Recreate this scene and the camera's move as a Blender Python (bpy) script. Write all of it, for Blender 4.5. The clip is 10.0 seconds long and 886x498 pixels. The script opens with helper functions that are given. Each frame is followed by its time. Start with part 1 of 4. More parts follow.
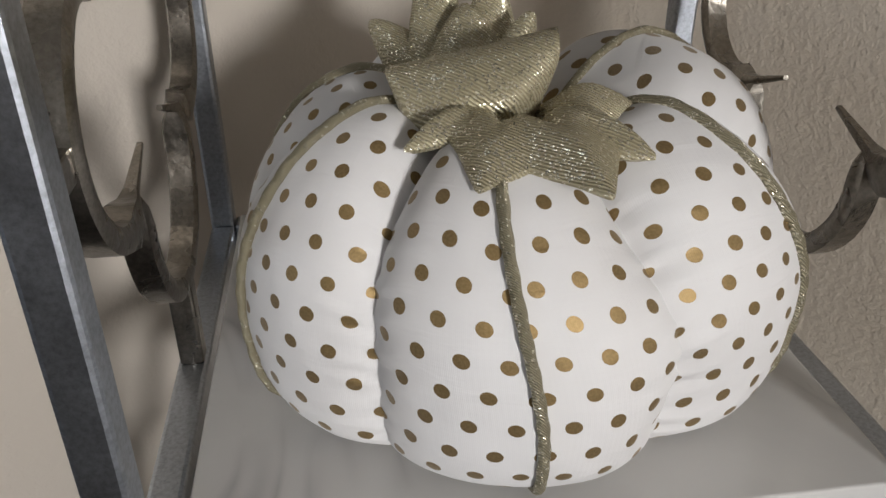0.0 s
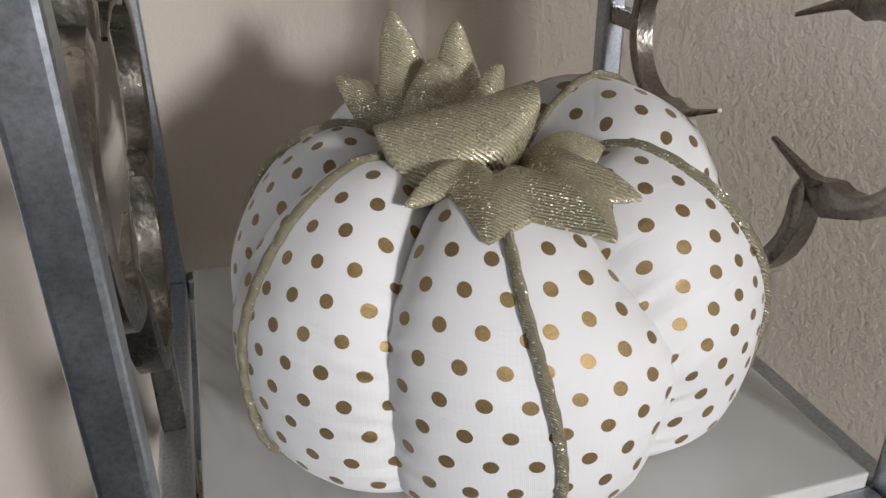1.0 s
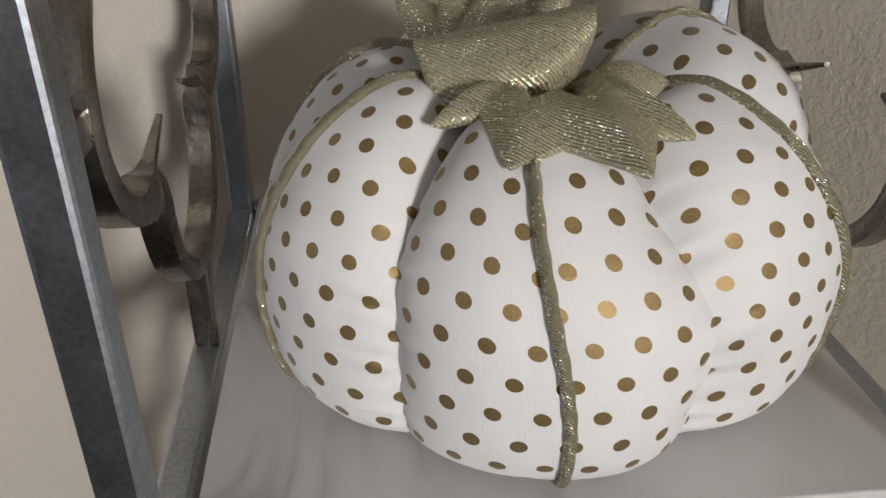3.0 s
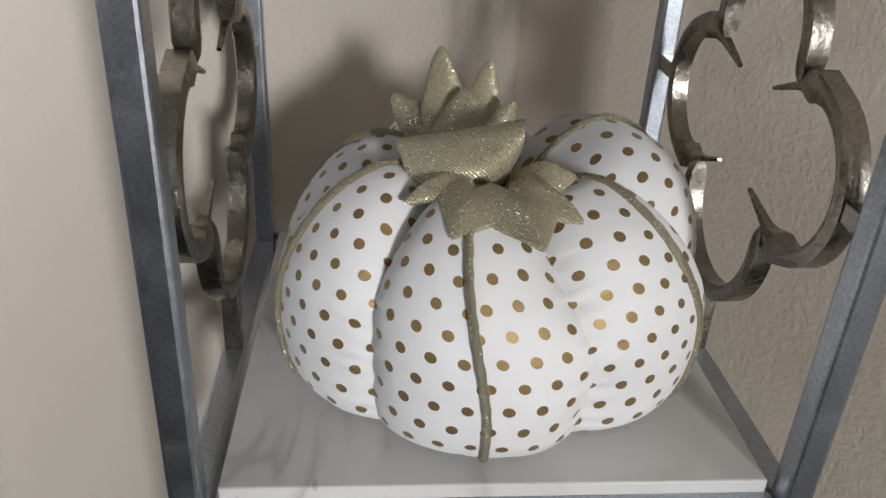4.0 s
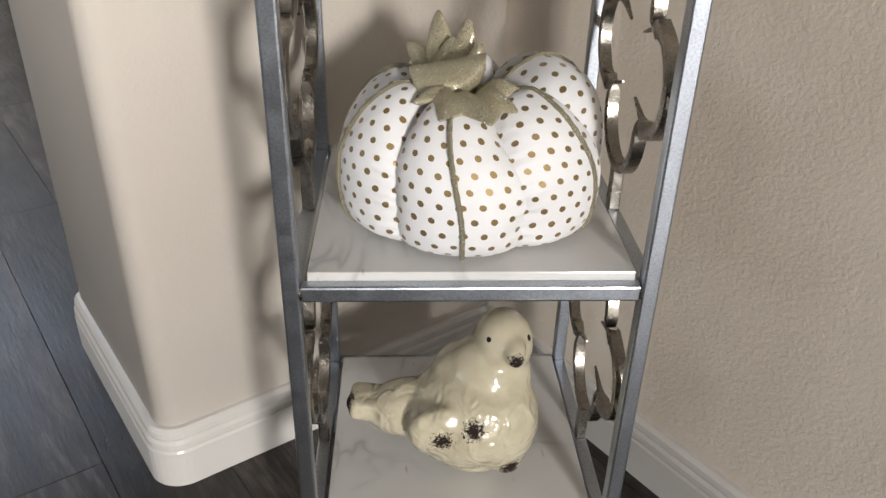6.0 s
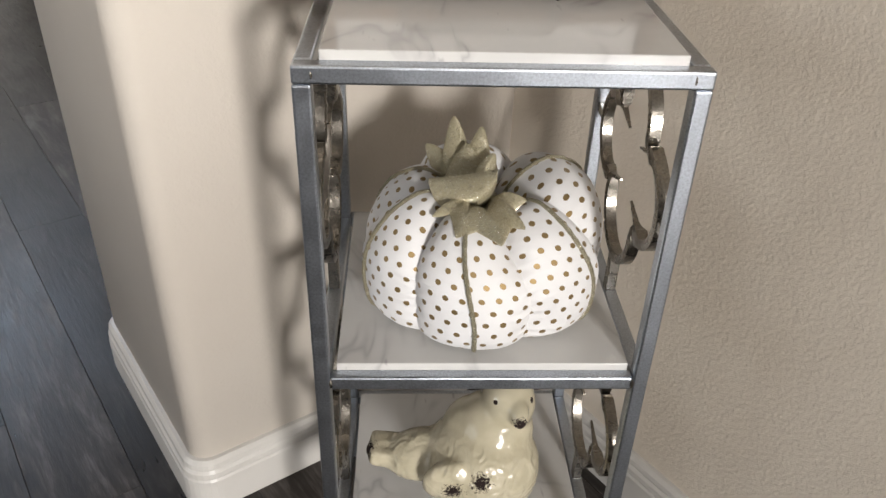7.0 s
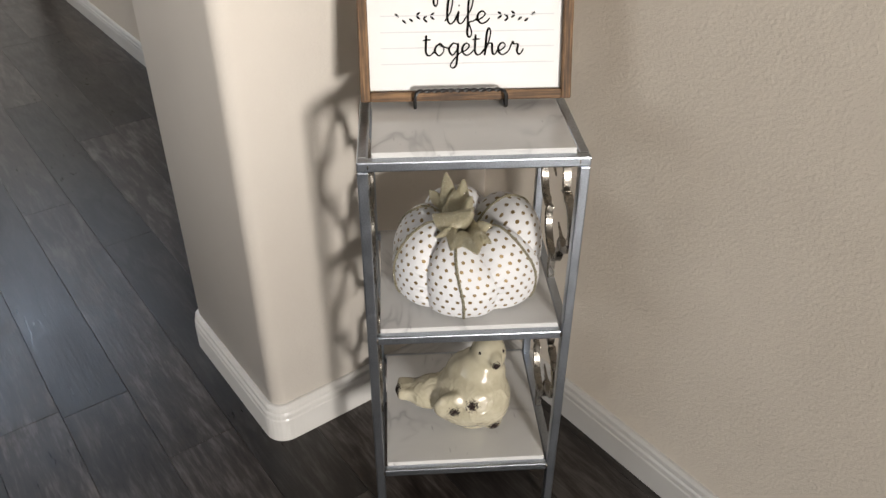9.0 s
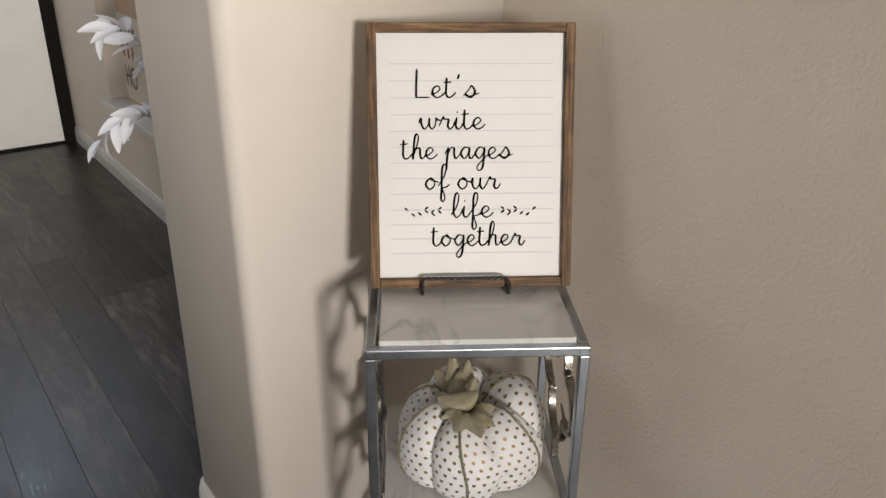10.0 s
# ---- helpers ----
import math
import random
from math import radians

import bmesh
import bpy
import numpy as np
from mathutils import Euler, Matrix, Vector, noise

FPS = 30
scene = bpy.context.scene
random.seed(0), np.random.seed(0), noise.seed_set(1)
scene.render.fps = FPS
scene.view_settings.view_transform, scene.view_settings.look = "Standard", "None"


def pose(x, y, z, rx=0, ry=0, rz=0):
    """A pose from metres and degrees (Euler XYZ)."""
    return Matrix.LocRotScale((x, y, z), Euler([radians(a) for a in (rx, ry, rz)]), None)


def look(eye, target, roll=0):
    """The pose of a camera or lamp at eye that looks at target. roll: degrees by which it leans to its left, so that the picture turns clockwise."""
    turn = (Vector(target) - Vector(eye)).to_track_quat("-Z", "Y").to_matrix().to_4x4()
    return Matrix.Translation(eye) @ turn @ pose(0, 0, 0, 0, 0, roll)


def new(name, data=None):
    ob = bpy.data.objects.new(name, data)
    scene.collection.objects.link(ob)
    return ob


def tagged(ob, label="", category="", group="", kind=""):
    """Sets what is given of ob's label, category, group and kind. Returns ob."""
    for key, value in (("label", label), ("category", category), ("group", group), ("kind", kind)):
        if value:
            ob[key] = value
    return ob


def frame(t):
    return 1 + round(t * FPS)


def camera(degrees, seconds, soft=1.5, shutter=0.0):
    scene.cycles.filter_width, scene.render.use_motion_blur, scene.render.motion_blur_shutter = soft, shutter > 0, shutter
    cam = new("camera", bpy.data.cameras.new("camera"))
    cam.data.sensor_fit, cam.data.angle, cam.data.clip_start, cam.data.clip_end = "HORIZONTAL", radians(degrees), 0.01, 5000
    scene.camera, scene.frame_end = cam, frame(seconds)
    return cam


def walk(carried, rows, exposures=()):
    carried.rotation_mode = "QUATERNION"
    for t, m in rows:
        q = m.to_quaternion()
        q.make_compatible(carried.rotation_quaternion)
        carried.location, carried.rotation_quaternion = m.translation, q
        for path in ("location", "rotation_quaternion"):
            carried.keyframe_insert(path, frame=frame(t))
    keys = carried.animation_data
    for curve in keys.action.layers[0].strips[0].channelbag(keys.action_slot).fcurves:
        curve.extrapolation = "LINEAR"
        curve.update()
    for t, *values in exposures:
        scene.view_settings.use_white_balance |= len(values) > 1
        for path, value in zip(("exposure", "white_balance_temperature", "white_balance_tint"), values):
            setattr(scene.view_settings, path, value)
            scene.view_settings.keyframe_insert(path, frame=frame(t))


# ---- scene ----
cam = camera(58.1, 10.0)
PATH = [
    (0, (-0.078, -0.204, 0.719), (0.167, 1.532, -0.243), -0.2),
    (0.5, (-0.11, -0.201, 0.728), (0.302, 1.519, -0.205), -0.6),
    (1, (-0.121, -0.201, 0.734), (0.388, 1.507, -0.175), -0.4),
    (1.5, (-0.126, -0.2, 0.723), (0.315, 1.512, -0.211), 0.5),
    (2, (-0.091, -0.186, 0.688), (0.225, 1.523, -0.302), -0.8),
    (2.5, (-0.077, -0.179, 0.68), (0.164, 1.519, -0.349), -0.5),
    (3, (-0.081, -0.196, 0.708), (0.126, 1.541, -0.263), 0.6),
    (3.2, (-0.077, -0.206, 0.719), (0.118, 1.547, -0.223), 0.7),
    (4.3, (-0.06, -0.372, 0.806), (0.1, 1.394, -0.118), 4.1),
    (4.5, (-0.045, -0.428, 0.823), (0.099, 1.329, -0.12), 4.2),
    (5, (-0.052, -0.56, 0.848), (0.063, 1.192, -0.11), 3.1),
    (5.5, (-0.058, -0.644, 0.858), (0.042, 1.101, -0.113), 1.3),
    (5.7, (-0.06, -0.626, 0.845), (0.035, 1.118, -0.129), 1.3),
    (6.8, (-0.06, -0.58, 0.938), (0.037, 1.104, -0.136), 2.0),
    (7, (-0.076, -0.601, 1.013), (0.01, 1.07, -0.082), 2.0),
    (7.1, (-0.083, -0.601, 1.068), (-0.006, 1.039, -0.074), 0.8),
    (7.5, (-0.094, -0.653, 1.2), (0.005, 0.949, 0.007), 0.7),
    (8, (-0.1, -0.758, 1.264), (0.032, 0.841, 0.07), 0.4),
    (8.5, (-0.105, -0.909, 1.291), (0.014, 0.695, 0.103), 0.5),
    (9, (-0.111, -1.012, 1.324), (-0.004, 0.641, 0.202), 0.2),
    (9.5, (-0.107, -1.024, 1.373), (0.001, 0.721, 0.402), 0.8),
    (9.8, (-0.106, -1.028, 1.396), (-0.011, 0.773, 0.533), 0.8),
    (9.9, (-0.105, -1.024, 1.4), (-0.012, 0.792, 0.567), 0.5),
    (10, (-0.104, -1.024, 1.409), (-0.015, 0.801, 0.597), 0.4),
]
walk(cam, [(t, look(eye, target, roll)) for t, eye, target, roll in PATH],
     exposures=((0.0, -0.22, 6450, 10), (1.0, -0.03, 6250, 10), (2.0, -0.30, 6150, 9), (2.5, -0.26, 6600, 10), (4.5, -0.04, 6180, 9), (5.5, 0.23, 6480, 10), (7.0, 0.27, 6600, 10), (7.5, 0.13, 6800, 10), (8.0, 0.0, 6650, 10), (9.0, 0.20, 6650, 10), (10.0, -0.26, 6800, 11)))

# ---- room axes: u runs along the partition's front, v along the side wall ----
ROOM = radians(33.5)
CU, SU = math.cos(ROOM), math.sin(ROOM)


def uv(u, v, z=0.0):
    return Vector((u * CU - v * SU, u * SU + v * CU, z))


SIDE_U, FRONT_V, STUB_U, BACK_V = 0.358, 0.394, -0.203, 0.82
WEST_U, SOUTH_V, NORTH_V, CEIL = -4.0, -7.0, 4.45, 2.6

# ---- light ----
world = bpy.data.worlds.new("world")
scene.world = world
world.use_nodes = True
wn = world.node_tree.nodes
sky = wn.new("ShaderNodeTexSky")
sky.sky_type, sky.sun_disc = "NISHITA", False
sky.sun_elevation, sky.sun_rotation = radians(35), radians(160)
wn["Background"].inputs["Strength"].default_value = 0.1
world.node_tree.links.new(sky.outputs[0], wn["Background"].inputs[0])


def window_lamp(name, u, v, z, du, dv, width, height, watts, color, spread=180):
    lamp = bpy.data.lights.new(name, "AREA")
    lamp.shape, lamp.size, lamp.size_y, lamp.energy, lamp.color = "RECTANGLE", width, height, watts, color
    lamp.spread = radians(spread)
    ob = new(name, lamp)
    ob.matrix_world = look(uv(u, v, z), uv(u + du, v + dv, z))
    return ob


SOUTH_WIN = (-2.05, 1.90, 0.95, 1.10)   # u centre, z centre, width, height
WEST_FILL = (1.0, 1.35, 2.2, 1.4)      # v centre, z centre, width, height
NORTH_WIN = (-0.75, 2.33, 2.0, 0.36)   # u centre, z centre, width, height
window_lamp("south_window_daylight", SOUTH_WIN[0], SOUTH_V - 0.06, SOUTH_WIN[1], 0, 1, SOUTH_WIN[2], SOUTH_WIN[3], 180, (1.0, 0.965, 0.93), 75)
# Added fill from out of view, brightening the partition's left face and the floor.
window_lamp("west_window_daylight", WEST_U - 0.06, WEST_FILL[0], WEST_FILL[1], 1, 0, WEST_FILL[2], WEST_FILL[3], 24, (0.93, 0.96, 1.0))
window_lamp("transom_daylight", NORTH_WIN[0], NORTH_V + 0.06, NORTH_WIN[1], 0, -1, NORTH_WIN[2], NORTH_WIN[3], 38, (0.62, 0.77, 1.0))


# ---- materials ----
def material(name, color=(0.5, 0.5, 0.5), rough=0.5, metal=0.0):
    m = bpy.data.materials.new(name)
    m.use_nodes = True
    b = m.node_tree.nodes["Principled BSDF"]
    b.inputs["Base Color"].default_value = (*color, 1)
    b.inputs["Roughness"].default_value = rough
    b.inputs["Metallic"].default_value = metal
    return m


class Net:
    """A small helper to wire nodes of one material."""

    def __init__(self, m):
        self.t = m.node_tree
        self.b = self.t.nodes["Principled BSDF"]

    def node(self, kind, **inputs):
        n = self.t.nodes.new(kind)
        for k, v in inputs.items():
            self.put(n.inputs[k.replace("_", " ")], v)
        return n

    def put(self, socket, v):
        if isinstance(v, bpy.types.NodeSocket):
            self.t.links.new(v, socket)
        else:
            socket.default_value = v

    def math(self, op, a, b=0.0, c=0.0, clamp=False):
        n = self.t.nodes.new("ShaderNodeMath")
        n.operation, n.use_clamp = op, clamp
        for s, v in zip(n.inputs, (a, b, c)):
            self.put(s, v)
        return n.outputs[0]

    def vec(self, op, a, b=(0, 0, 0), out=0):
        n = self.t.nodes.new("ShaderNodeVectorMath")
        n.operation = op
        self.put(n.inputs[0], a)
        self.put(n.inputs[1], b)
        return n.outputs["Value"] if op in ("LENGTH", "DISTANCE") else n.outputs[out]

    def place(self, kind="Object"):
        if kind == "World":
            return self.t.nodes.new("ShaderNodeNewGeometry").outputs["Position"]
        return self.t.nodes.new("ShaderNodeTexCoord").outputs[kind]

    def noise(self, at, scale, detail=3.0, rough=0.5, distort=0.0):
        n = self.node("ShaderNodeTexNoise", Vector=at, Scale=scale, Detail=detail, Roughness=rough, Distortion=distort)
        return n.outputs["Fac"]

    def ramp(self, fac, *stops):
        n = self.t.nodes.new("ShaderNodeValToRGB")
        self.put(n.inputs[0], fac)
        e = n.color_ramp.elements
        while len(e) < len(stops):
            e.new(0.5)
        for k, (p, c) in zip(e, stops):
            k.position = p
            k.color = (c, c, c, 1) if isinstance(c, float) else (*c, 1)
        return n.outputs[0]

    def mix(self, fac, a, b):
        n = self.t.nodes.new("ShaderNodeMix")
        n.data_type = "RGBA"
        self.put(n.inputs[0], fac)
        for s, v in ((n.inputs[6], a), (n.inputs[7], b)):
            self.put(s, (*v, 1) if isinstance(v, tuple) else v)
        return n.outputs[2]

    def bump(self, height, strength, distance, normal=None):
        n = self.node("ShaderNodeBump", Height=height, Strength=strength, Distance=distance)
        if normal is not None:
            self.put(n.inputs["Normal"], normal)
        return n.outputs[0]

    def set(self, **inputs):
        for k, v in inputs.items():
            self.put(self.b.inputs[k.replace("_", " ")], v)


def wall_paint(name, relief, low=(0.58, 0.515, 0.435), high=(0.635, 0.57, 0.485)):
    """Greige eggshell paint over a sprayed orange-peel skim; relief says how coarse the spray is."""
    m = material(name, (0.60, 0.54, 0.47), 0.6)
    n = Net(m)
    at = n.place("World")
    peel = n.noise(at, 520, 2, 0.5)
    knock = n.ramp(n.noise(at, 190, 2, 0.5), (0.36, 0.0), (0.66, 1.0))
    trowel = n.noise(n.vec("MULTIPLY", at, (1.0, 1.0, 0.35)), 14, 4, 0.6)
    blotch = n.noise(at, 2.3, 4, 0.6)
    n.set(Base_Color=n.mix(n.ramp(blotch, (0.3, 0.0), (0.75, 1.0)), low, high))
    h = n.math("ADD", n.math("MULTIPLY", peel, 0.62), n.math("MULTIPLY", knock, 0.38))
    b = n.bump(h, relief, 0.0012)
    b = n.bump(n.noise(at, 105, 3, 0.6), relief * 0.4, 0.0024, b)
    n.set(Normal=n.bump(trowel, 0.3, 0.004, b), Roughness=n.ramp(blotch, (0.2, 0.5), (0.8, 0.62)))
    return m


def smooth_paint(name, color, rough):
    m = material(name, color, rough)
    n = Net(m)
    at = n.place("World")
    a = n.noise(at, 6, 4, 0.6)
    dark = tuple(c * 0.93 for c in color)
    n.set(Base_Color=n.mix(n.ramp(a, (0.35, 0.0), (0.7, 1.0)), dark, color))
    n.set(Normal=n.bump(n.noise(at, 60, 2), 0.15, 0.0015))
    return m


def floor_wood():
    m = material("dark_plank_wood", (0.05, 0.045, 0.045), 0.38)
    n = Net(m)
    obj = n.place("Object")
    info = n.t.nodes.new("ShaderNodeObjectInfo").outputs["Random"]
    shift = n.node("ShaderNodeCombineXYZ", X=n.math("MULTIPLY", info, 37.0), Y=n.math("MULTIPLY", info, 91.0))
    at = n.vec("ADD", obj, shift.outputs[0])
    long = n.vec("MULTIPLY", at, (6.5, 1.1, 1.0))
    grain = n.noise(long, 5.0, 6, 0.62, 0.8)
    fine = n.noise(n.vec("MULTIPLY", at, (34.0, 3.4, 1.0)), 4.0, 5, 0.7)
    cloud = n.noise(at, 3.2, 4, 0.65)
    mix1 = n.ramp(n.math("ADD", n.math("MULTIPLY", grain, 0.42), n.math("ADD", n.math("MULTIPLY", cloud, 0.26), n.math("MULTIPLY", fine, 0.32))), (0.40, (0.007, 0.0045, 0.0032)), (0.50, (0.028, 0.0215, 0.0180)), (0.62, (0.105, 0.094, 0.087)))
    n.set(Specular_IOR_Level=0.5)
    crack = n.ramp(n.noise(n.vec("MULTIPLY", at, (16.0, 1.6, 1.0)), 2.2, 4, 0.7, 1.4), (0.26, 0.45), (0.36, 1.0))
    mix1 = n.vec("MULTIPLY", mix1, crack)
    tone = n.math("MULTIPLY_ADD", info, 1.0, 0.28)
    n.set(Base_Color=n.vec("MULTIPLY", mix1, n.node("ShaderNodeCombineXYZ", X=tone, Y=tone, Z=tone).outputs[0]))
    n.set(Roughness=n.ramp(n.math("ADD", n.math("MULTIPLY", cloud, 0.5), n.math("MULTIPLY", fine, 0.5)), (0.35, 0.25), (0.65, 0.50)))
    n.set(Normal=n.bump(n.math("ADD", grain, fine), 0.4, 0.0014))
    return m


def steel(name, light, dark, rough, hammer=0.22):
    m = material(name, light, rough, 1.0)
    n = Net(m)
    at = n.place("World")
    spangle = n.noise(at, 48, 3, 0.55, 0.4)
    stain = n.noise(at, 13, 2, 0.5)
    grain = n.ramp(n.noise(at, 420, 3, 0.7), (0.35, 0.72), (0.62, 1.0))
    n.set(Base_Color=n.vec("MULTIPLY", n.mix(n.ramp(stain, (0.28, 0.0), (0.70, 1.0)), dark, light), grain))
    n.set(Roughness=n.ramp(spangle, (0.3, rough - 0.03), (0.75, rough + 0.06)))
    n.set(Normal=n.bump(n.math("ADD", n.noise(at, 160, 3), spangle), hammer, 0.0012))
    return m


def marble():
    m = material("white_marble_tile", (0.74, 0.73, 0.71), 0.16)
    n = Net(m)
    at = n.place("World")
    big = n.noise(n.vec("MULTIPLY", at, (1.0, 0.45, 1.0)), 6.0, 3, 0.5, 1.2)
    vein = n.math("ABSOLUTE", n.math("SUBTRACT", big, 0.5))
    line = n.ramp(vein, (0.0, 1.0), (0.022, 0.25), (0.06, 0.0))
    keep = n.ramp(n.noise(at, 9.0, 2, 0.5), (0.42, 0.0), (0.58, 1.0))
    smoke = n.ramp(n.noise(at, 5.0, 5, 0.6, 0.8), (0.4, 0.0), (0.75, 1.0))
    col = n.mix(n.math("MULTIPLY", smoke, 0.5), (0.58, 0.575, 0.56), (0.48, 0.48, 0.48))
    slant = n.node("ShaderNodeMapping", Vector=at, Rotation=(0.0, 0.0, 0.75), Scale=(70.0, 17.0, 40.0)).outputs[0]
    fleck = n.ramp(n.noise(slant, 1.0, 2, 0.6), (0.69, 0.0), (0.76, 1.0))
    mark = n.math("MAXIMUM", n.math("MULTIPLY", n.math("MULTIPLY", line, keep), 0.5), n.math("MULTIPLY", fleck, 0.55))
    n.set(Base_Color=n.mix(mark, col, (0.25, 0.235, 0.245)))
    n.set(Normal=n.bump(n.noise(at, 14, 2), 0.04, 0.001))
    return m


def dotted_cotton():
    """White cotton with staggered rows of printed gold-foil dots, laid out in metres along the gores."""
    m = material("white_cotton_gold_dots", (0.8, 0.8, 0.8), 0.75)
    n = Net(m)
    at = n.place("UV")
    A, B, R = 0.0178, 0.0308, 0.0033
    wob = n.noise(n.place("Object"), 30, 1)

    def dots(off):
        p = n.vec("ADD", n.vec("MULTIPLY", at, (1 / A, 1 / B, 0)), (off, off, 0))
        q = n.vec("MULTIPLY", n.vec("SUBTRACT", n.vec("FRACTION", p), (0.5, 0.5, 0)), (A, B, 0))
        return n.vec("LENGTH", q)
    d = n.math("MINIMUM", dots(0.0), dots(0.5))
    d = n.math("ADD", d, n.math("MULTIPLY", n.math("SUBTRACT", wob, 0.5), 0.0008))
    mask = n.math("LESS_THAN", d, R)
    weave = n.node("ShaderNodeTexWave", Vector=at, Scale=420.0, Distortion=0.6).outputs["Fac"]
    weave2 = n.node("ShaderNodeTexWave", Vector=n.vec("MULTIPLY", at, (0.3, 1.0, 1.0)), Scale=420.0, Distortion=0.8).outputs["Fac"]
    foil = n.mix(n.noise(at, 900, 2), (0.17, 0.115, 0.045), (0.36, 0.255, 0.12))
    soil = n.noise(n.place("Object"), 14, 4, 0.6)
    cloth = n.mix(n.ramp(soil, (0.4, 0.0), (0.75, 1.0)), (0.70, 0.70, 0.71), (0.64, 0.635, 0.64))
    n.set(Base_Color=n.mix(mask, cloth, foil), Metallic=n.math("MULTIPLY", mask, 0.7))
    n.set(Roughness=n.math("MULTIPLY_ADD", mask, -0.22, 0.76))
    fold = n.noise(n.vec("MULTIPLY", at, (14.0, 60.0, 1.0)), 1.5, 3, 0.55, 0.5)
    b1 = n.bump(n.math("ADD", weave, weave2), 0.12, 0.0002)
    n.set(Normal=n.bump(fold, 0.25, 0.0025, b1), Sheen_Weight=0.15)
    return m


def gold_lame(name, ribs, dark=(0.31, 0.275, 0.175), light=(0.50, 0.45, 0.31), sparkle=0.78):
    """Champagne lame: ribbed knit with metal thread and scattered glitter."""
    m = material(name, (0.36, 0.32, 0.2), 0.5, 0.35)
    n = Net(m)
    at = n.place("Object")
    rib = n.node("ShaderNodeTexWave", Vector=at, Scale=ribs, Distortion=2.2, Detail=2.0)
    rib.bands_direction = "DIAGONAL"
    spark = n.node("ShaderNodeTexVoronoi", Vector=at, Scale=1350.0)
    glit = n.ramp(n.node("ShaderNodeSeparateColor", Color=spark.outputs["Color"]).outputs[0], (sparkle, 0.0), (sparkle + 0.05, 1.0))
    tint = n.mix(rib.outputs["Fac"], dark, light)
    n.set(Base_Color=n.mix(glit, tint, (0.95, 0.91, 0.76)), Metallic=n.math("MULTIPLY_ADD", glit, 0.55, 0.4))
    n.set(Roughness=n.math("MULTIPLY_ADD", glit, -0.25, 0.5))
    b = n.bump(rib.outputs["Fac"], 0.75, 0.0006)
    n.set(Normal=n.bump(n.node("ShaderNodeSeparateColor", Color=spark.outputs["Color"]).outputs[1], 0.7, 0.0007, b))
    return m


def frame_wood():
    m = material("brown_stained_wood", (0.16, 0.09, 0.05), 0.68)
    n = Net(m)
    at = n.place("Object")
    g = n.noise(n.vec("MULTIPLY", at, (170.0, 170.0, 9.0)), 1.0, 5, 0.62, 0.8)
    g2 = n.noise(at, 25, 3)
    n.set(Base_Color=n.ramp(n.math("ADD", n.math("MULTIPLY", g, 0.75), n.math("MULTIPLY", g2, 0.25)), (0.36, (0.022, 0.010, 0.004)), (0.5, (0.10, 0.052, 0.021)), (0.66, (0.27, 0.15, 0.065))))
    n.set(Normal=n.bump(g, 0.3, 0.0008))
    return m


def frame_wood_cross():
    m = frame_wood()
    m.name = "brown_stained_wood_rail"
    for k in m.node_tree.nodes:
        if k.type == "VECT_MATH" and k.operation == "MULTIPLY":
            k.inputs[1].default_value = (9.0, 170.0, 170.0)
    return m


def bird_glaze(chips, eyes):
    """Cream crackle glaze with dark chipped spots at worn places."""
    m = material("cream_glazed_ceramic", (0.66, 0.60, 0.46), 0.14)
    n = Net(m)
    at = n.place("Object")
    rag = n.noise(at, 300, 5, 0.8)
    worn = None
    for p, r in chips:
        d = n.vec("DISTANCE", at, p)
        k = n.math("SUBTRACT", 1.0, n.math("DIVIDE", d, r), clamp=True)
        worn = k if worn is None else n.math("MAXIMUM", worn, k)
    worn = n.math("MULTIPLY", worn, 0.52)
    chip = n.ramp(n.math("ADD", rag, worn), (0.80, 0.0), (0.83, 1.0))
    for p, r in eyes:
        chip = n.math("MAXIMUM", chip, n.math("LESS_THAN", n.vec("DISTANCE", at, p), r))
    pool = n.noise(at, 30, 3)
    cream = n.mix(n.ramp(pool, (0.35, 0.0), (0.7, 1.0)), (0.43, 0.39, 0.28), (0.52, 0.475, 0.355))
    n.set(Base_Color=n.mix(chip, cream, (0.02, 0.013, 0.012)), Roughness=n.math("MULTIPLY_ADD", chip, 0.5, 0.13))
    feather = n.noise(n.vec("MULTIPLY", at, (1.0, 0.7, 0.8)), 46, 1.2, 0.5, 1.1)
    body = n.ramp(n.node("ShaderNodeSeparateXYZ", Vector=at).outputs[2], (0.11, 1.0), (0.15, 0.0))
    tuft = n.noise(at, 95, 2, 0.5, 0.6)
    n.set(Normal=n.bump(n.math("MULTIPLY", n.math("ADD", feather, n.math("MULTIPLY", tuft, 0.2)), body), 0.8, 0.008))
    n.set(Coat_Weight=n.math("MULTIPLY_ADD", chip, -0.4, 0.4), Coat_Roughness=0.06, Specular_IOR_Level=n.math("MULTIPLY_ADD", chip, -0.42, 0.5))
    return m


M_WALL = wall_paint("orange_peel_wall_paint", 0.6)
# Same greige on a smoother skim, lightened to carry the partition's stronger light.
M_SKIM_LIT = wall_paint("lit_skimmed_wall_paint", 0.28, (0.635, 0.58, 0.515), (0.69, 0.64, 0.575))
# Invented dark colour for the walls out of view; it soaks up bounced light.
M_LOW_BOUNCE = smooth_paint("low_bounce_taupe", (0.24, 0.21, 0.185), 0.7)
M_CEIL = smooth_paint("white_ceiling_paint", (0.62, 0.60, 0.57), 0.8)
M_TRIM = smooth_paint("white_trim_paint", (0.54, 0.525, 0.50), 0.35)
M_DOOR = smooth_paint("white_door_paint", (0.72, 0.71, 0.68), 0.4)
M_FLOOR = floor_wood()
M_STEEL = steel("galvanised_steel", (0.50, 0.54, 0.60), (0.40, 0.43, 0.475), 0.31, 0.02)
